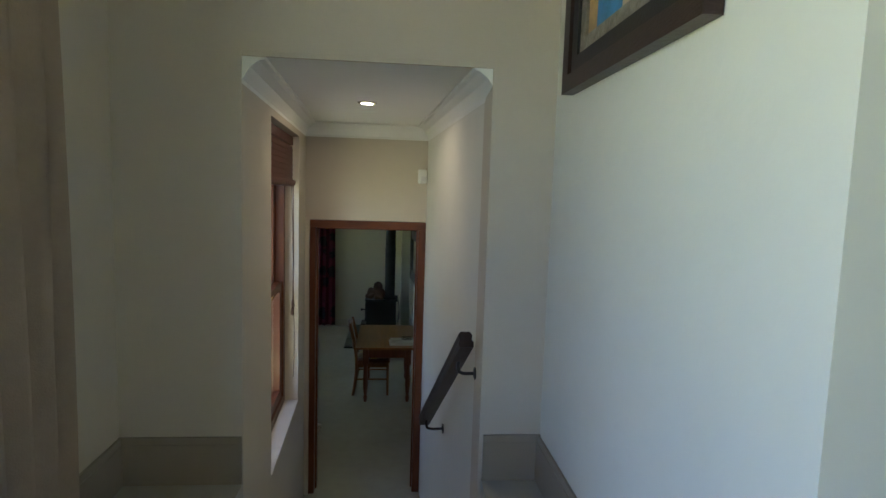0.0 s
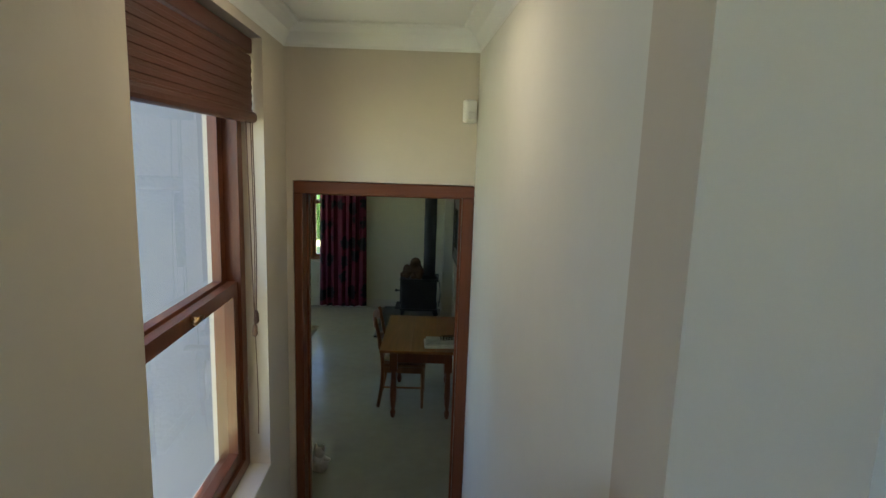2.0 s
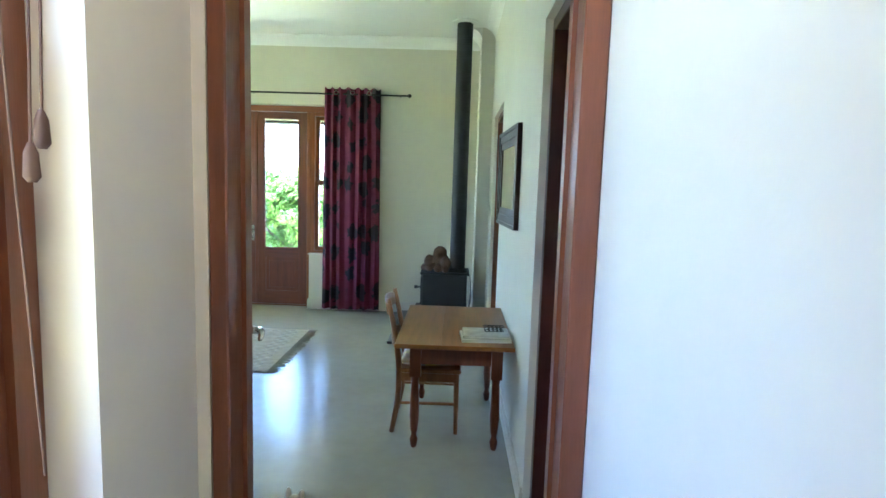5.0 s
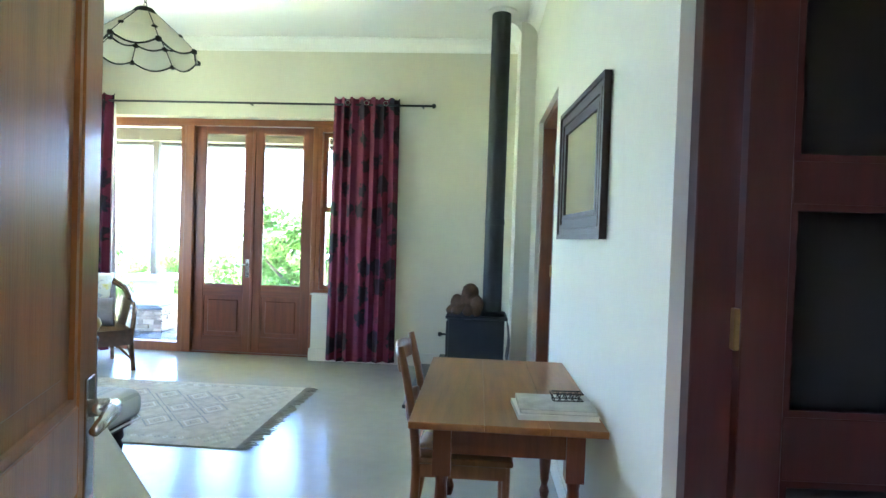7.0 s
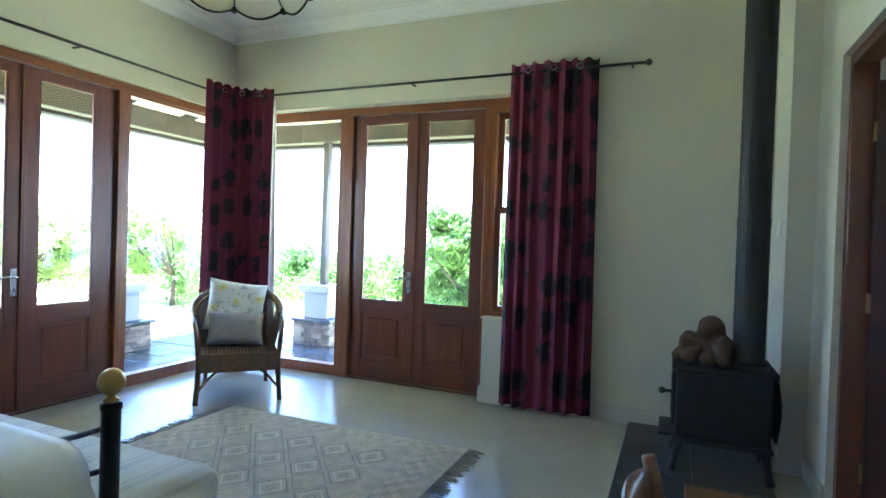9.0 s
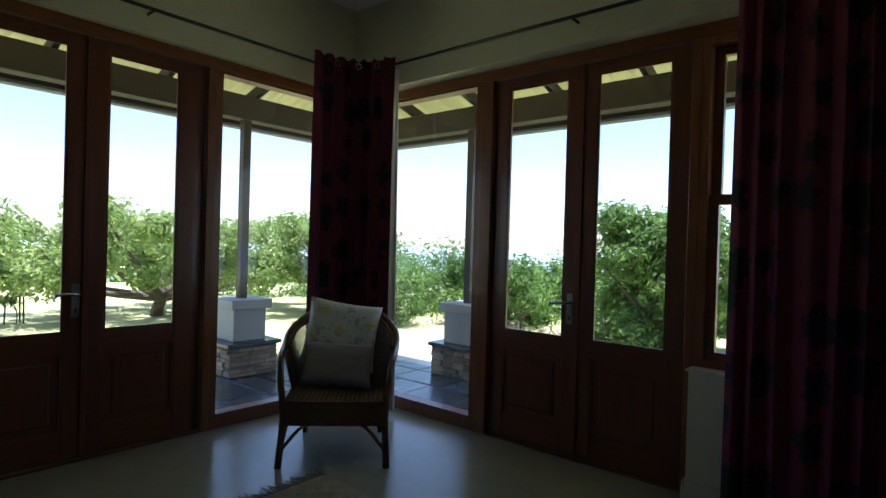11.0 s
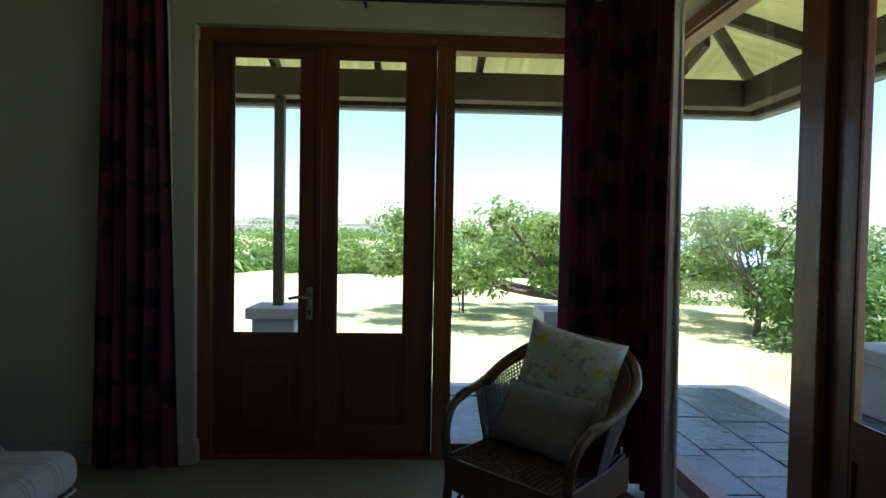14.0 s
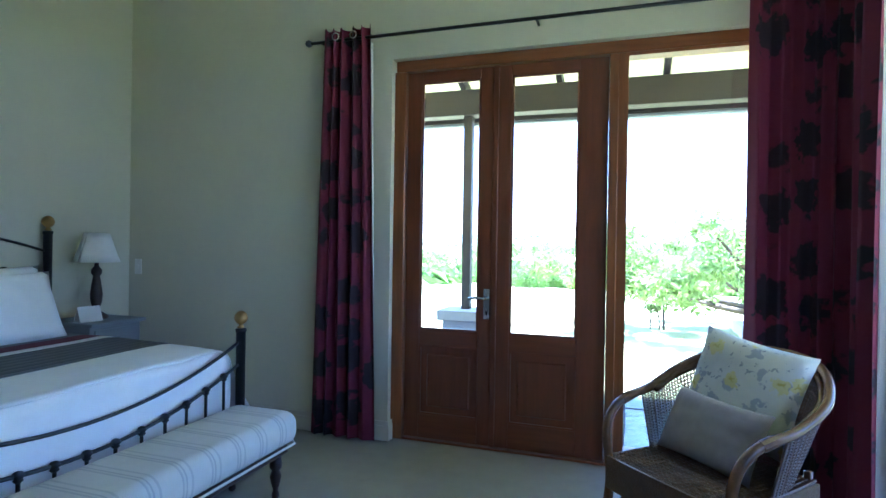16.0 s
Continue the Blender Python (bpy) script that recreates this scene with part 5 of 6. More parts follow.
bm = tube([(-0.27, -0.14, 0.45), (-0.315, -0.14, 0.45)], 0.010)
lathe([(0.006, -0.02), (0.018, -0.012), (0.02, 0), (0.018, 0.012), (0.006, 0.02)], 10, bm, at=(-0.325, -0.14, 0.45))
part("knob", bm, STOVEM, dr, smooth=True)
part("ash_lip", boxes((-0.34, -0.17, 0.185, -0.25, 0.17, 0.205), bevel=0.006), STOVEM, stove)
part("flue", lathe([(0.086, 0.632), (0.086, 1.45), (0.089, 1.451), (0.089, 1.50), (0.085, 1.501), (0.085, H - 0.032)], 24, at=(0.135, -0.08, 0)), STOVEM, stove, "tall black flue pipe")
part("flue_collar", lathe([(0.115, 0.633), (0.115, 0.655), (0.09, 0.67)], 24, at=(0.135, -0.08, 0)), STOVEM, stove)
part("ceiling_plate", lathe([(0.14, H - 0.045), (0.14, H - 0.031), (0.09, H - 0.055)][::-1], 24, at=(0.135, -0.08, 0)), CEIL, stove, "white ceiling plate")
part("side_shield", sheet(4, 6, lambda u, v: Vector((0.285 + 0.02 * math.sin(v * 3), -0.15 + 0.30 * u, 0.22 + 0.34 * v)), thick=0.006), STOVEM, stove)
bm = bmesh.new()
bmesh.ops.create_icosphere(bm, subdivisions=5, radius=1)
LUMPS = [((0, 0.03, 0.0), (0.10, 0.08, 0.09)), ((0, 0.03, 0.085), (0.068, 0.060, 0.068)), ((0, -0.02, 0.075), (0.045, 0.045, 0.04)), ((-0.095, -0.02, -0.01), (0.045, 0.06, 0.075)), ((0.095, -0.02, -0.01), (0.045, 0.06, 0.075)),
         ((-0.05, -0.085, -0.055), (0.042, 0.050, 0.038)), ((0.05, -0.085, -0.055), (0.042, 0.050, 0.038)), ((-0.12, -0.07, -0.06), (0.035, 0.04, 0.032)), ((0.12, -0.07, -0.06), (0.035, 0.04, 0.032))]
for v in bm.verts:
    d = v.co.normalized()
    reach = 0.05
    for c, h in LUMPS:
        q = Vector((d.x / h[0], d.y / h[1], d.z / h[2]))
        o = Vector((c[0] / h[0], c[1] / h[1], c[2] / h[2]))
        disc = q.dot(o) ** 2 - q.length_squared * (o.length_squared - 1)
        if disc > 0:
            reach = max(reach, (q.dot(o) + math.sqrt(disc)) / q.length_squared)
    v.co = d * (reach + 0.004 * noise.noise(d * 14))
    v.co.z = max(v.co.z, -0.09)
solid("plush_toy", bm, PEBBLE, "lumpy soft brown plush toy sitting on the stove", "toy", smooth=True, m=pose(0.85, 9.88, 0.662 + 0.104, 0, 0, -30) @ Matrix.Scale(1.15, 4))

# ---- rug ----
rug = thing("rug", -1.49, 8.83, 0.001, label="flat-woven beige rug with grey diamond pattern and knotted fringe", category="rug")
RUGM = mat("rug weave", (0.44, 0.39, 0.29), 0.95, var=0.22, scale=14, bump=0.9, bscale=150)
RUGD = mat("rug diamonds", (0.27, 0.26, 0.235), 0.95, var=0.35, scale=40, bump=0.6, bscale=150)
RUGL = mat("rug pale figure", (0.56, 0.52, 0.42), 0.95, var=0.25, scale=40, bump=0.6, bscale=150)
part("weave", sheet(40, 28, lambda u, v: Vector((-0.97 + 1.94 * u, -0.70 + 1.40 * v, 0.009 + 0.003 * noise.noise(Vector((u * 9, v * 7, 2)))))), RUGM, rug, smooth=True)
part("edge", boxes((-0.97, -0.70, 0, 0.97, 0.70, 0.006)), RUGM, rug)


def diamond(bm, cx, cy, rx, ry, w, z):
    o = [Vector((cx + rx, cy, z)), Vector((cx, cy + ry, z)), Vector((cx - rx, cy, z)), Vector((cx, cy - ry, z))]
    f = 1 - w / min(rx, ry)
    i = [Vector((cx + (p.x - cx) * f, cy + (p.y - cy) * f, z)) for p in o]
    for k in range(4):
        bm.faces.new([bm.verts.new(p) for p in (o[k], o[(k + 1) % 4], i[(k + 1) % 4], i[k])])


dg, dl2 = bmesh.new(), bmesh.new()
for i in range(5):
    for j in range(3):
        cx, cy = -0.56 + i * 0.26 + (0.0), -0.30 + j * 0.30
        diamond(dg, cx, cy, 0.115, 0.135, 0.014, 0.0135)
        diamond(dl2, cx, cy, 0.075, 0.09, 0.012, 0.0135)
        diamond(dg, cx, cy, 0.03, 0.035, 0.010, 0.0135)
for i in range(4):
    for j in range(2):
        diamond(dg, -0.43 + i * 0.26, -0.15 + j * 0.30, 0.115, 0.135, 0.009, 0.0138)
for sx in (-1, 1):
    for j in range(22):
        for q in range(3):
            diamond(dl2 if (j + q) % 2 else dg, sx * (0.74 + q * 0.055), -0.63 + j * 0.06, 0.02, 0.024, 0.008, 0.0135)
for sy in (-1, 1):
    for j in range(26):
        diamond(dl2 if j % 2 else dg, -0.66 + j * 0.053, sy * 0.60, 0.02, 0.024, 0.008, 0.0135)
tagged(part("dark_figure", dg, RUGD, rug, "grey woven diamonds"), kind="stuff")
tagged(part("pale_figure", dl2, RUGL, rug, "pale woven diamonds"), kind="stuff")
fr_ = random.Random(2)
bm = bmesh.new()
for sx in (-1, 1):
    for k in range(70):
        y = -0.695 + 1.39 * k / 69
        l = fr_.uniform(0.07, 0.12)
        tube([(sx * 0.965, y, 0.008), (sx * (0.965 + l * 0.5), y + fr_.uniform(-0.01, 0.01), 0.008), (sx * (0.965 + l), y + fr_.uniform(-0.025, 0.025), 0.005)], [0.006, 0.0045, 0.003], bm, 5)
tagged(part("fringe", bm, mat("fringe yarn", (0.30, 0.28, 0.24), 0.95, var=0.2), rug, "knotted grey fringe"), kind="stuff")

# ---- wicker chair in the glazed corner ----
wc = thing("wicker_armchair", -2.755, 9.87, 0, 45, "brown wicker armchair with rounded arms in the glazed corner", "armchair")
rim = curve([(-0.315, -0.335, 0.0), (-0.30, -0.30, 0.28), (-0.315, -0.31, 0.50), (-0.335, -0.22, 0.61), (-0.355, 0.0, 0.655), (-0.345, 0.20, 0.74), (-0.22, 0.36, 0.835), (0.0, 0.41, 0.86),
             (0.22, 0.36, 0.835), (0.345, 0.20, 0.74), (0.355, 0.0, 0.655), (0.335, -0.22, 0.61), (0.315, -0.31, 0.50), (0.30, -0.30, 0.28), (0.315, -0.335, 0.0)], 90)
part("rim", tube(rim, 0.021, segs=9), CANE, wc, smooth=True)
part("rim_inner", tube([p * 0.93 + Vector((0, 0, 0.035)) for p in rim[26:65]], 0.013, segs=7), CANE, wc, smooth=True)
for sx in (-1, 1):
    part("back_leg", tube(curve([(sx * 0.24, 0.26, 0.42), (sx * 0.245, 0.27, 0.2), (sx * 0.26, 0.30, 0.0)], 6), 0.018, segs=8), CANE, wc, smooth=True)
    part("side_brace", tube(curve([(sx * 0.305, -0.31, 0.10), (sx * 0.29, -0.1, 0.27), (sx * 0.27, 0.06, 0.29), (sx * 0.25, 0.28, 0.10)], 12), 0.010, segs=6), CANE, wc, smooth=True)
    part("arm_binding", tube([rim[20 if sx < 0 else 70] + Vector((0, 0, -0.001)), rim[22 if sx < 0 else 68]], 0.0235, segs=9), CANE, wc)
part("front_brace", tube(curve([(-0.305, -0.325, 0.10), (-0.17, -0.31, 0.245), (0, -0.305, 0.275), (0.17, -0.31, 0.245), (0.305, -0.325, 0.10)], 16), 0.011, segs=6), CANE, wc, smooth=True)


def shell(u, v):
    """The woven wall from the seat (v=0) up to the rim (v=1)."""
    p = rim[int(round(24 + 42 * u))]
    k = 24 + 42 * u
    i = min(int(k), 89)
    p = rim[i].lerp(rim[i + 1], k - i)
    a = math.pi * (1 - u)
    q = Vector((0.285 * math.cos(a) * (1 if True else 1), -0.10 + 0.38 * max(0.0, math.sin(a)) ** 0.8, 0.36))
    if abs(p.x) > 0.2 and p.y < 0:
        q = Vector((0.285 * (1 if p.x > 0 else -1), p.y, 0.36))
    return q.lerp(p, v)


bm = bmesh.new()
for k in range(76):
    tube([shell(k / 75, v / 7) for v in range(8)], 0.0050, bm, 4)
for j in range(24):
    z = (j + 0.5) / 24
    tube([shell(k / 75, z) + Vector((0, 0, 0.002 * (-1) ** k)) for k in range(76)], 0.0060, bm, 4)
tagged(part("woven_back", bm, WICKER, wc), kind="stuff")


def seatpt(u, v):
    y = -0.32 + 0.58 * v
    hw = 0.295 - 0.10 * max(0, v - 0.6) ** 1.5
    return Vector(((2 * u - 1) * hw, y, 0.385 - 0.012 * math.sin(math.pi * u)))


part("seat", sheet(16, 14, seatpt, thick=0.02), WICKER, wc)
bm = bmesh.new()
for k in range(22):
    tube([seatpt(k / 21, v / 8) + Vector((0, 0, 0.004)) for v in range(9)], 0.006, bm, 4)
for k in range(26):
    tube([seatpt(v / 8, k / 25) + Vector((0, 0, 0.004)) for v in range(9)], 0.006, bm, 4)
tagged(part("seat_weave", bm, WICKER, wc), kind="stuff")
bm = sheet(20, 6, lambda u, v: Vector(((2 * u - 1) * 0.30, -0.325 - 0.006 * math.sin(math.pi * u), 0.245 + 0.145 * v - 0.0 * u)), thick=0.012)
part("seat_skirt", bm, WICKER, wc)
for sx in (-1, 1):
    part("seat_skirt", sheet(10, 6, lambda u, v: Vector((sx * 0.298, -0.32 + 0.56 * u, 0.25 + 0.14 * v)), thick=0.012), WICKER, wc)

R45 = pose(-2.755, 9.87, 0, 0, 0, 45)
c1 = new("throw_pillow")
c1.matrix_basis = R45 @ pose(-0.015, 0.21, 0.70, -17, 9, 6)
tagged(c1, "square white cushion with yellow roses leaning in the wicker chair", "cushion")
part("cover", pillow_mesh(0.50, 0.46, 0.17, seed=1), FLORAL, c1, smooth=True)
c2 = new("throw_pillow")
c2.matrix_basis = R45 @ pose(-0.02, 0.01, 0.535, -28, 3, 0)
tagged(c2, "small oblong taupe-grey cushion on the wicker chair", "cushion")
part("cover", pillow_mesh(0.46, 0.30, 0.15, crease=0.016, seed=2), GREYCL, c2, smooth=True)

# ---- pendant lamp ----
pl = thing("pendant_lamp", -1.09, 8.0, H, label="cream stained glass pendant lamp with scalloped panels on a chain", category="ceiling lamp")


def lamp_panel(k, r0, z0, r1, z1, scallop, mt, name, lead=True):
    a0, a1 = 2 * math.pi * k / 8, 2 * math.pi * (k + 1) / 8

    def fn(u, v):
        a = a0 + (a1 - a0) * u
        r = r0 + (r1 - r0) * v
        f = math.cos(math.pi / 8) / math.cos((a - (a0 + a1) / 2))
        bulge = scallop * (1 - (2 * u - 1) ** 2) * v
        return Vector((r * f * math.cos(a) * (1 + 0.15 * bulge), r * f * math.sin(a) * (1 + 0.15 * bulge), z0 + (z1 - z0) * v - bulge))

    p = part(name, sheet(8, 4, fn, thick=0.003), mt, pl)
    part("lead_edge", tube([fn(u / 10, 1.0) for u in range(11)], 0.0055, segs=5), LEADING, p)
    part("lead_seam", tube([fn(0, v / 4) for v in range(5)], 0.004, segs=5), LEADING, p)
    d_ = fn(0, 1.0)
    part("lead_diamond", boxes((d_.x - 0.014, d_.y - 0.014, d_.z - 0.02, d_.x + 0.014, d_.y + 0.014, d_.z + 0.008), bevel=0.006), LEADING, p)


for k in range(8):
    lamp_panel(k, 0.065, -0.785, 0.215, -0.915, 0.025, TILEOPAL, "upper_panel")
    lamp_panel(k, 0.213, -0.912, 0.305, -1.0, 0.045, TILEOPAL, "lower_panel")
part("crown_cap", lathe([(0.012, -0.745), (0.045, -0.755), (0.075, -0.79), (0.068, -0.797)], 8), LEADING, pl)
bm = bmesh.new()
for k in range(26):
    z = -0.03 - k * 0.028
    ax = Vector((1, 0, 0)) if k % 2 else Vector((0, 1, 0))
    tube([Vector((0, 0, z)) + 0.009 * math.cos(a) * ax + 0.018 * math.sin(a) * Vector((0, 0, 1)) for a in (2 * math.pi * q / 8 for q in range(9))], 0.0022, bm, 4)
part("chain", bm, LEADING, pl)
part("ceiling_rose", lathe([(0.05, -0.001), (0.045, -0.02), (0.012, -0.035)], 16), LEADING, pl)
part("bulb", lathe([(0.012, -0.76), (0.014, -0.80), (0.03, -0.85), (0.026, -0.88), (0.008, -0.90)], 12), PLASTIC, pl, "unlit white bulb", smooth=True)

# ---- bed ----
BX, BY = -1.887, 7.345
bed = thing("bed", BX, BY, 0, label="king-size black iron bed with brass knobs, neatly made", category="bed")
BL = 1.58
for sx in (-0.982, 0.982):
    for yy, hz in ((0, 0.815), (-BL, 1.38)):
        p = part("bed_post", lathe([(0.017, 0), (0.024, 0.02), (0.027, 0.03), (0.027, hz - 0.02), (0.031, hz - 0.018), (0.031, hz), (0.02, hz + 0.004)], 14, at=(sx, yy, 0)), IRON, bed, smooth=True)
        part("knob", lathe([(0.018, hz + 0.004), (0.024, hz + 0.010), (0.014, hz + 0.018), (0.012, hz + 0.026), (0.026, hz + 0.034), (0.038, hz + 0.052), (0.040, hz + 0.066), (0.034, hz + 0.086), (0.02, hz + 0.100), (0.006, hz + 0.106)], 18, at=(sx, yy, 0)), BRASS, p, "aged brass ball knob", smooth=True)


def sag(x, zt, dip):
    return zt - dip * (1 - (x / 0.98) ** 2)


for yy, zt, dip, low, ldip in ((0, 0.745, 0.20, 0.615, 0.20), (-BL, 1.24, -0.16, 1.06, -0.14)):
    part("top_rail", tube([(-0.98 + 1.96 * k / 28, yy, sag(-0.98 + 1.96 * k / 28, zt, dip)) for k in range(29)], 0.009, segs=8), IRON, bed, smooth=True)
    part("mid_rail", tube([(-0.98 + 1.96 * k / 28, yy, sag(-0.98 + 1.96 * k / 28, low, ldip)) for k in range(29)], 0.009, segs=8), IRON, bed, smooth=True)
    part("base_rail", boxes((-0.97, yy - 0.012, 0.26, 0.97, yy + 0.012, 0.31), bevel=0.003), IRON, bed)
    for k in range(13):
        x = -0.84 + 0.14 * k
        z = sag(x, low, ldip)
        sp = part("spindle", tube([(x, yy, 0.30), (x, yy, z)], 0.008, segs=8), IRON, bed)
        part("boss", lathe([(0.008, -0.028), (0.018, -0.018), (0.014, -0.010), (0.024, 0), (0.016, 0.014), (0.006, 0.018)], 10, at=(x, yy, z)), IRON, sp, smooth=True)
for sx in (-0.96, 0.96):
    part("side_rail", boxes((sx - 0.014, -BL + 0.02, 0.24, sx + 0.014, -0.02, 0.31), bevel=0.003), IRON, bed)
part("mattress", boxes((-0.93, -BL + 0.04, 0.315, 0.93, -0.06, 0.64), bevel=0.05, seg=3), LINEN, bed)


def spread_pt(u, v, lift=0.0, out=0.0):
    """The bedspread: u from the west hem over the top to the east hem, v from head to foot."""
    s = (u - 0.5) * 3.06
    hw, rad = 0.955, 0.11
    y = -BL + 0.10 + (BL - 0.145) * v
    a = abs(s)
    sg = 1 if s > 0 else -1
    flat = hw - rad
    zt = 0.71 + 0.018 * noise.noise(Vector((s * 1.7, y * 1.7, 1))) - 0.02 * v ** 6
    arc = rad * math.pi / 2
    if a < flat:
        x, z = a, zt
    elif a < flat + arc:
        t = (a - flat) / rad
        x, z = flat + rad * math.sin(t), zt - rad * (1 - math.cos(t))
    else:
        dd = a - flat - arc
        fold = 0.022 * math.sin(y * 11 + sg) * min(1, dd / 0.2)
        x, z = hw + fold + 0.18 * dd + 0.10 * dd * max(0, v - 0.6) * 13, zt - rad - dd * 0.97
    return Vector((sg * (x + out), y, z + lift))


bs = thing("bedspread", BX, BY, 0, label="white cotton bedspread draped over the bed to near the floor", category="bedding")
bm = sheet(60, 36, spread_pt, thick=-0.008)


def foot_drop(u, v):
    p = spread_pt(0.5 + (u - 0.5) * 0.62, 1.0)
    return Vector((p.x, p.y + 0.004 + 0.012 * math.sin(v * 3), 0.70 - 0.40 * v + (p.z - 0.70) * (1 - v)))


part("cloth", bm, LINEN, bs, smooth=True)
part("foot_drop", sheet(24, 8, foot_drop, thick=0.006), LINEN, bs, smooth=True)
for nm, v0, v1, mt, lb, lf in (("throw", 0.415, 0.735, RUNNER, "ribbed charcoal throw lying across the bed", 0.010), ("throw", 0.365, 0.412, LINING, "cream band folded across the bed", 0.012), ("throw", 0.265, 0.362, mat("plum band", (0.10, 0.010, 0.03), 0.9, var=0.15, scale=30, bump=0.4, bscale=200), "plum coloured band folded across the bed", 0.012), ("throw", 0.06, 0.262, mat("mid grey band", (0.16, 0.17, 0.185), 0.9, var=0.12, scale=30, bump=0.4, bscale=200), "grey blanket folded across the bed", 0.010)):
    th = thing(nm, BX, BY, 0, label=lb, category="throw")
    part("cloth", sheet(50, 10, lambda u, v: spread_pt(0.5 + (u - 0.5) * 0.80, v0 + (v1 - v0) * v, lf, lf), thick=0.005), mt, th, smooth=True)
kn = thing("knitted_blanket", BX, BY, 0, label="dark grey chunky knitted blanket end hanging over the bed's side", category="blanket")
part("cloth", sheet(30, 30, lambda u, v: spread_pt(0.68 + 0.155 * u, 0.52 + 0.30 * v, 0.030 + 0.022 * noise.noise(Vector((u * 6, v * 5, 5))), 0.030 + 0.02 * noise.noise(Vector((u * 5, v * 7, 9)))), thick=0.016), KNIT, kn, smooth=True)
for k, (x, z, tilt, d_) in enumerate(((-0.48, 0.93, 14, 0.20), (0.48, 0.93, 14, 0.20), (-0.46, 0.91, 24, 0.18), (0.46, 0.91, 24, 0.18))):
    pw = new("bed_pillow")
    pw.matrix_basis = pose(BX + x, BY - BL + 0.15 + 0.16 * (k // 2), z, tilt, 0, 0)
    tagged(pw, "plump white pillow propped against the headboard", "pillow", "bed pillows")
    part("case", pillow_mesh(0.74, 0.46, d_, seed=k + 5), PILLOWC, pw, smooth=True)

# ---- bench at the foot of the bed ----
bn = thing("bench", -1.825, 7.66, 0, label="long upholstered bench in cream striped ticking on turned dark legs", category="bench")
bm = boxes((-0.875, -0.21, 0.27, 0.875, 0.21, 0.43), bevel=0.065, seg=4)
for v in bm.verts:
    if v.co.z > 0.36:
        v.co.z += 0.035 * max(0, 1 - (v.co.x / 1.0) ** 4) * max(0, 1 - (v.co.y / 0.24) ** 2)
part("upholstery", bm, TICK, bn, smooth=True)
part("piping", tube([(-0.825, -0.205, 0.275), (0.825, -0.205, 0.275), (0.87, -0.16, 0.275), (0.87, 0.16, 0.275), (0.825, 0.205, 0.275), (-0.825, 0.205, 0.275), (-0.87, 0.16, 0.275), (-0.87, -0.16, 0.275), (-0.825, -0.205, 0.275)], 0.006, segs=6), LINING, bn)
part("seat_frame", boxes((-0.815, -0.17, 0.225, 0.815, 0.17, 0.268), bevel=0.004), DARKW, bn)
for sx in (-0.76, 0.76):
    for sy in (-0.135, 0.135):
        part("leg", lathe([(0.012, 0), (0.020, 0.012), (0.018, 0.03), (0.013, 0.05), (0.024, 0.085), (0.030, 0.12), (0.020, 0.15), (0.032, 0.165), (0.032, 0.18), (0.026, 0.226)], 14, at=(sx, sy, 0)), DARKW, bn, smooth=True)

# ---- bedside ----
ns = thing("nightstand", -3.08, 5.95, 0, label="grey painted bedside cabinet with one drawer", category="nightstand")
part("top", boxes((-0.22, -0.22, 0.745, 0.22, 0.23, 0.77), bevel=0.006, seg=2), GREYPAINT, ns)
part("body", boxes((-0.20, -0.20, 0.10, 0.20, 0.19, 0.745), bevel=0.003), GREYPAINT, ns)
dw = part("drawer", boxes((-0.17, 0.19, 0.58, 0.17, 0.203, 0.72), bevel=0.004), GREYPAINT, ns)
part("knob", lathe([(0.006, 0), (0.006, 0.012), (0.016, 0.02), (0.010, 0.03)], 12, m=Matrix.Rotation(-math.pi / 2, 4, "X"), at=(0, 0.203, 0.65)), GREYPAINT, dw, smooth=True)
part("door", boxes((-0.17, 0.19, 0.14, 0.17, 0.203, 0.55), bevel=0.004), GREYPAINT, ns)
part("base", boxes((-0.20, -0.20, 0, 0.20, 0.19, 0.099)), GREYPAINT, ns)
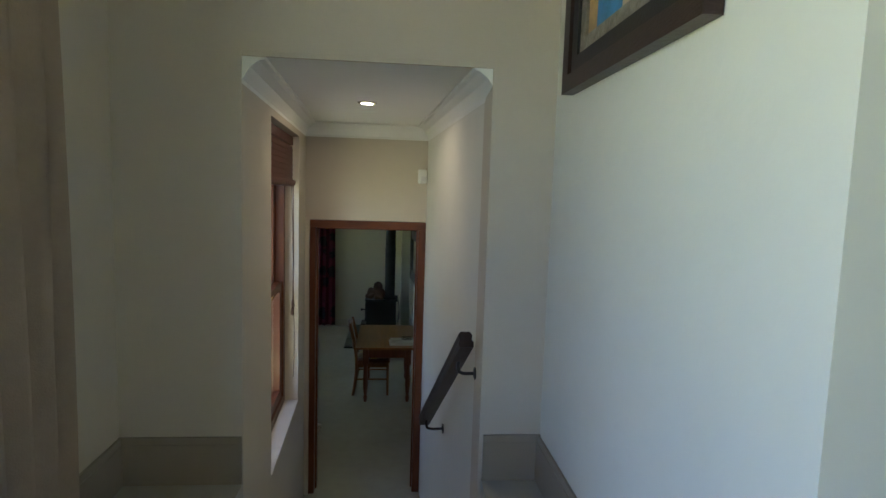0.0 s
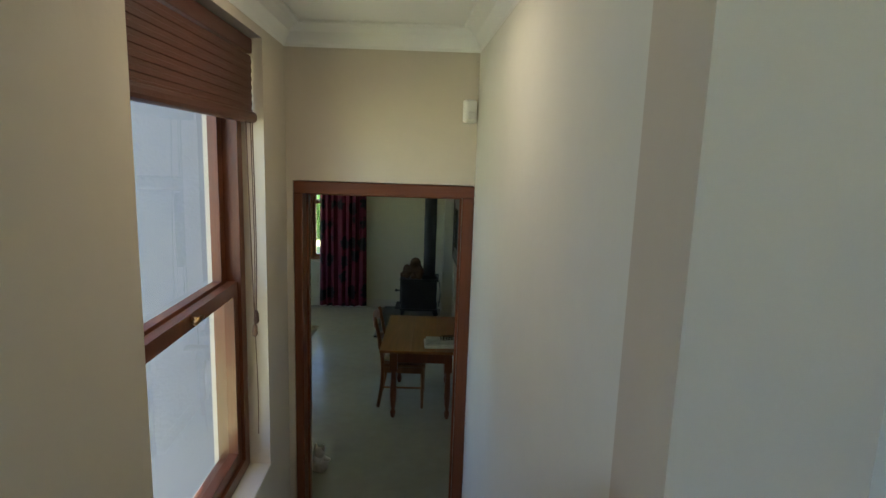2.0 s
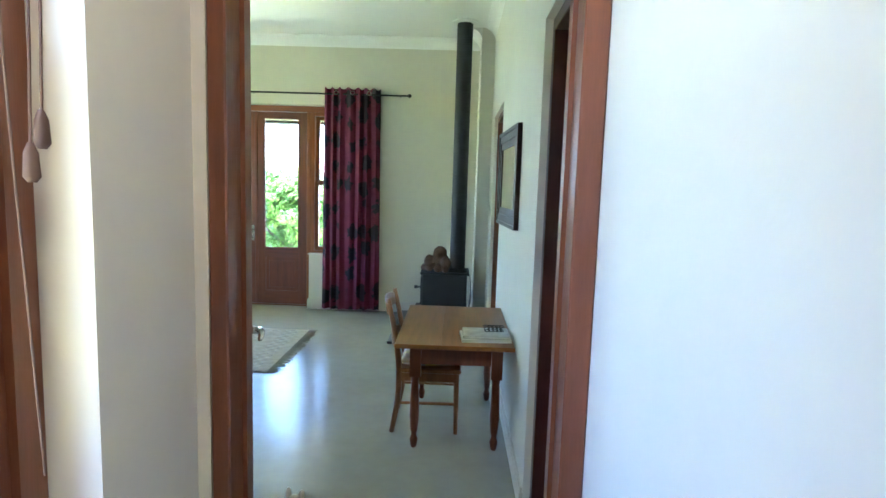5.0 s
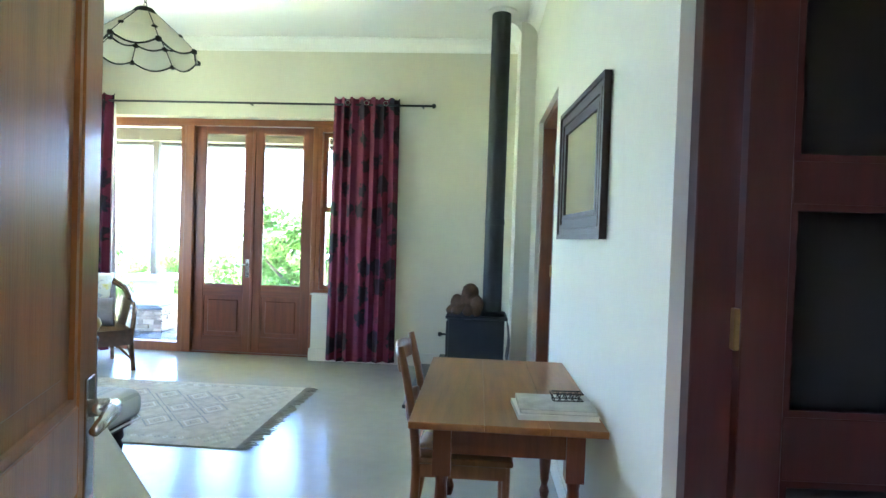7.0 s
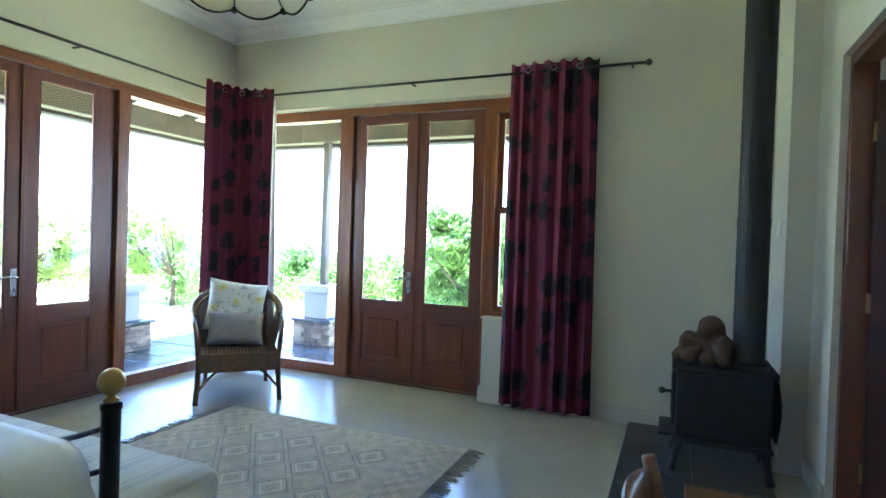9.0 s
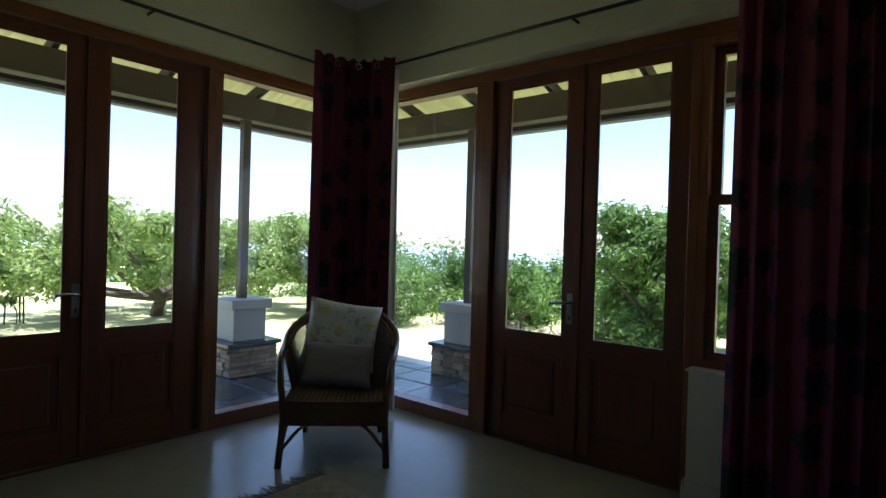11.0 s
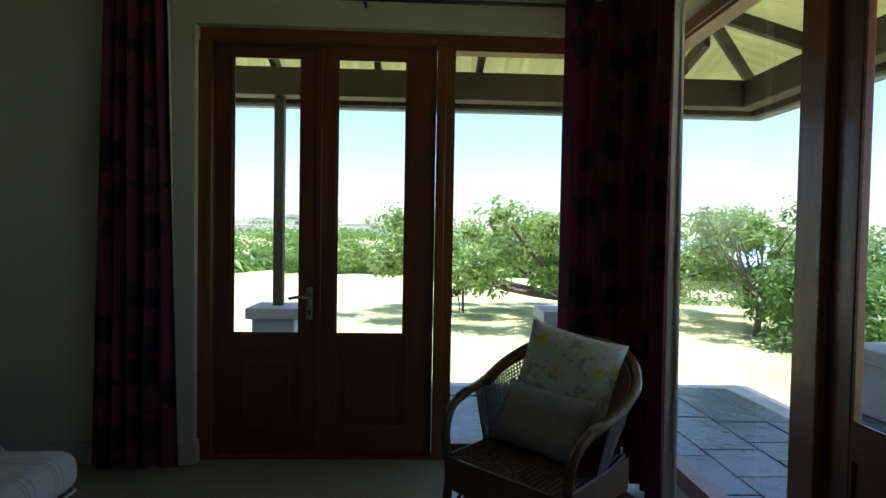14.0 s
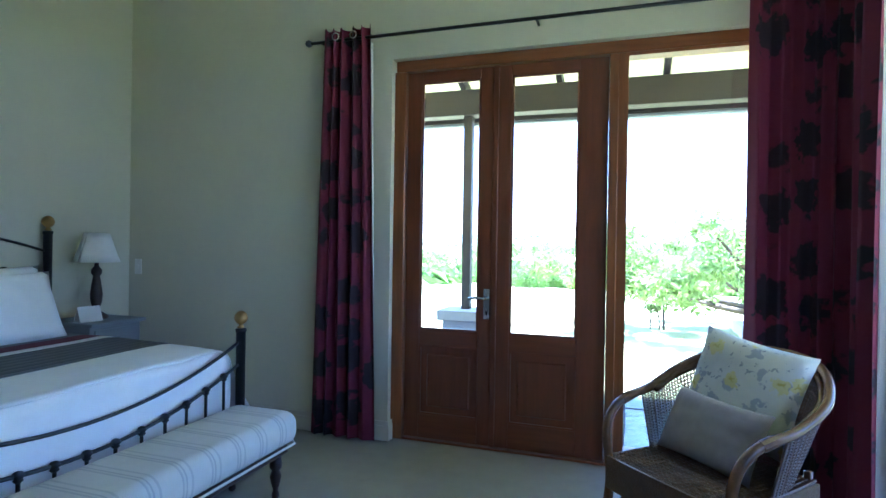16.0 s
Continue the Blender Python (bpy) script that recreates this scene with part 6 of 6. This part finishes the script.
tl = thing("table_lamp", -3.10, 5.93, 0.77, label="bedside lamp with a turned dark wooden base and white shade", category="lamp")
part("base", lathe([(0.075, 0), (0.078, 0.012), (0.06, 0.03), (0.030, 0.05), (0.022, 0.07), (0.036, 0.12), (0.040, 0.17), (0.030, 0.25), (0.022, 0.30), (0.034, 0.32), (0.034, 0.345), (0.015, 0.37), (0.010, 0.42)], 20), DARKW, tl, smooth=True)
part("shade", sheet(32, 4, lambda u, v: Vector(((0.148 - 0.068 * v ** 0.9) * math.cos(2 * math.pi * u), (0.148 - 0.068 * v ** 0.9) * math.sin(2 * math.pi * u), 0.40 + 0.205 * v)), thick=0.003), SHADEF, tl, "white fabric shade", smooth=True)
cd = thing("card", -2.96, 6.03, 0.771, -10, "small folded white information card on the bedside cabinet", "card")
part("sheet", sheet(1, 2, lambda u, v: Vector((-0.075 + 0.15 * u, 0.04 - 0.04 * abs(2 * v - 1) * (1 if v > 0.5 else -1) - 0.04, 0.10 * (1 - abs(2 * v - 1)))), thick=0.001), PAPER, cd)
bm = bmesh.new()
for k in range(3):
    box(bm, -0.05, 0.0285 - 0.008 * k - 0.012, 0.035 + 0.018 * k, 0.05 - 0.02 * k, 0.0295 - 0.008 * k - 0.010, 0.039 + 0.018 * k)
part("text_bar", bm, SILVERPL, cd)

# ---- door stop by the open door ----
bm = bmesh.new()
for cx, cy, cz, a, b, c in ((0, 0, 0.075, 0.065, 0.055, 0.075), (0.0, 0.0, 0.16, 0.040, 0.036, 0.045), (-0.03, 0, 0.205, 0.014, 0.02, 0.03), (0.03, 0, 0.20, 0.014, 0.02, 0.028), (0.06, -0.02, 0.12, 0.03, 0.02, 0.015)):
    bmesh.ops.create_icosphere(bm, subdivisions=3, radius=1, matrix=Matrix.LocRotScale((cx, cy, cz), None, (a, b, c)))
for v in bm.verts:
    v.co += v.co.normalized() * 0.008 * noise.noise(v.co * 30)
    v.co.z = max(v.co.z, 0.0)
solid("door_stop", bm, CONEM, "soft white fabric door stop on the floor by the open door", "door stop", smooth=True, m=pose(0.345, 5.965, 0.001))
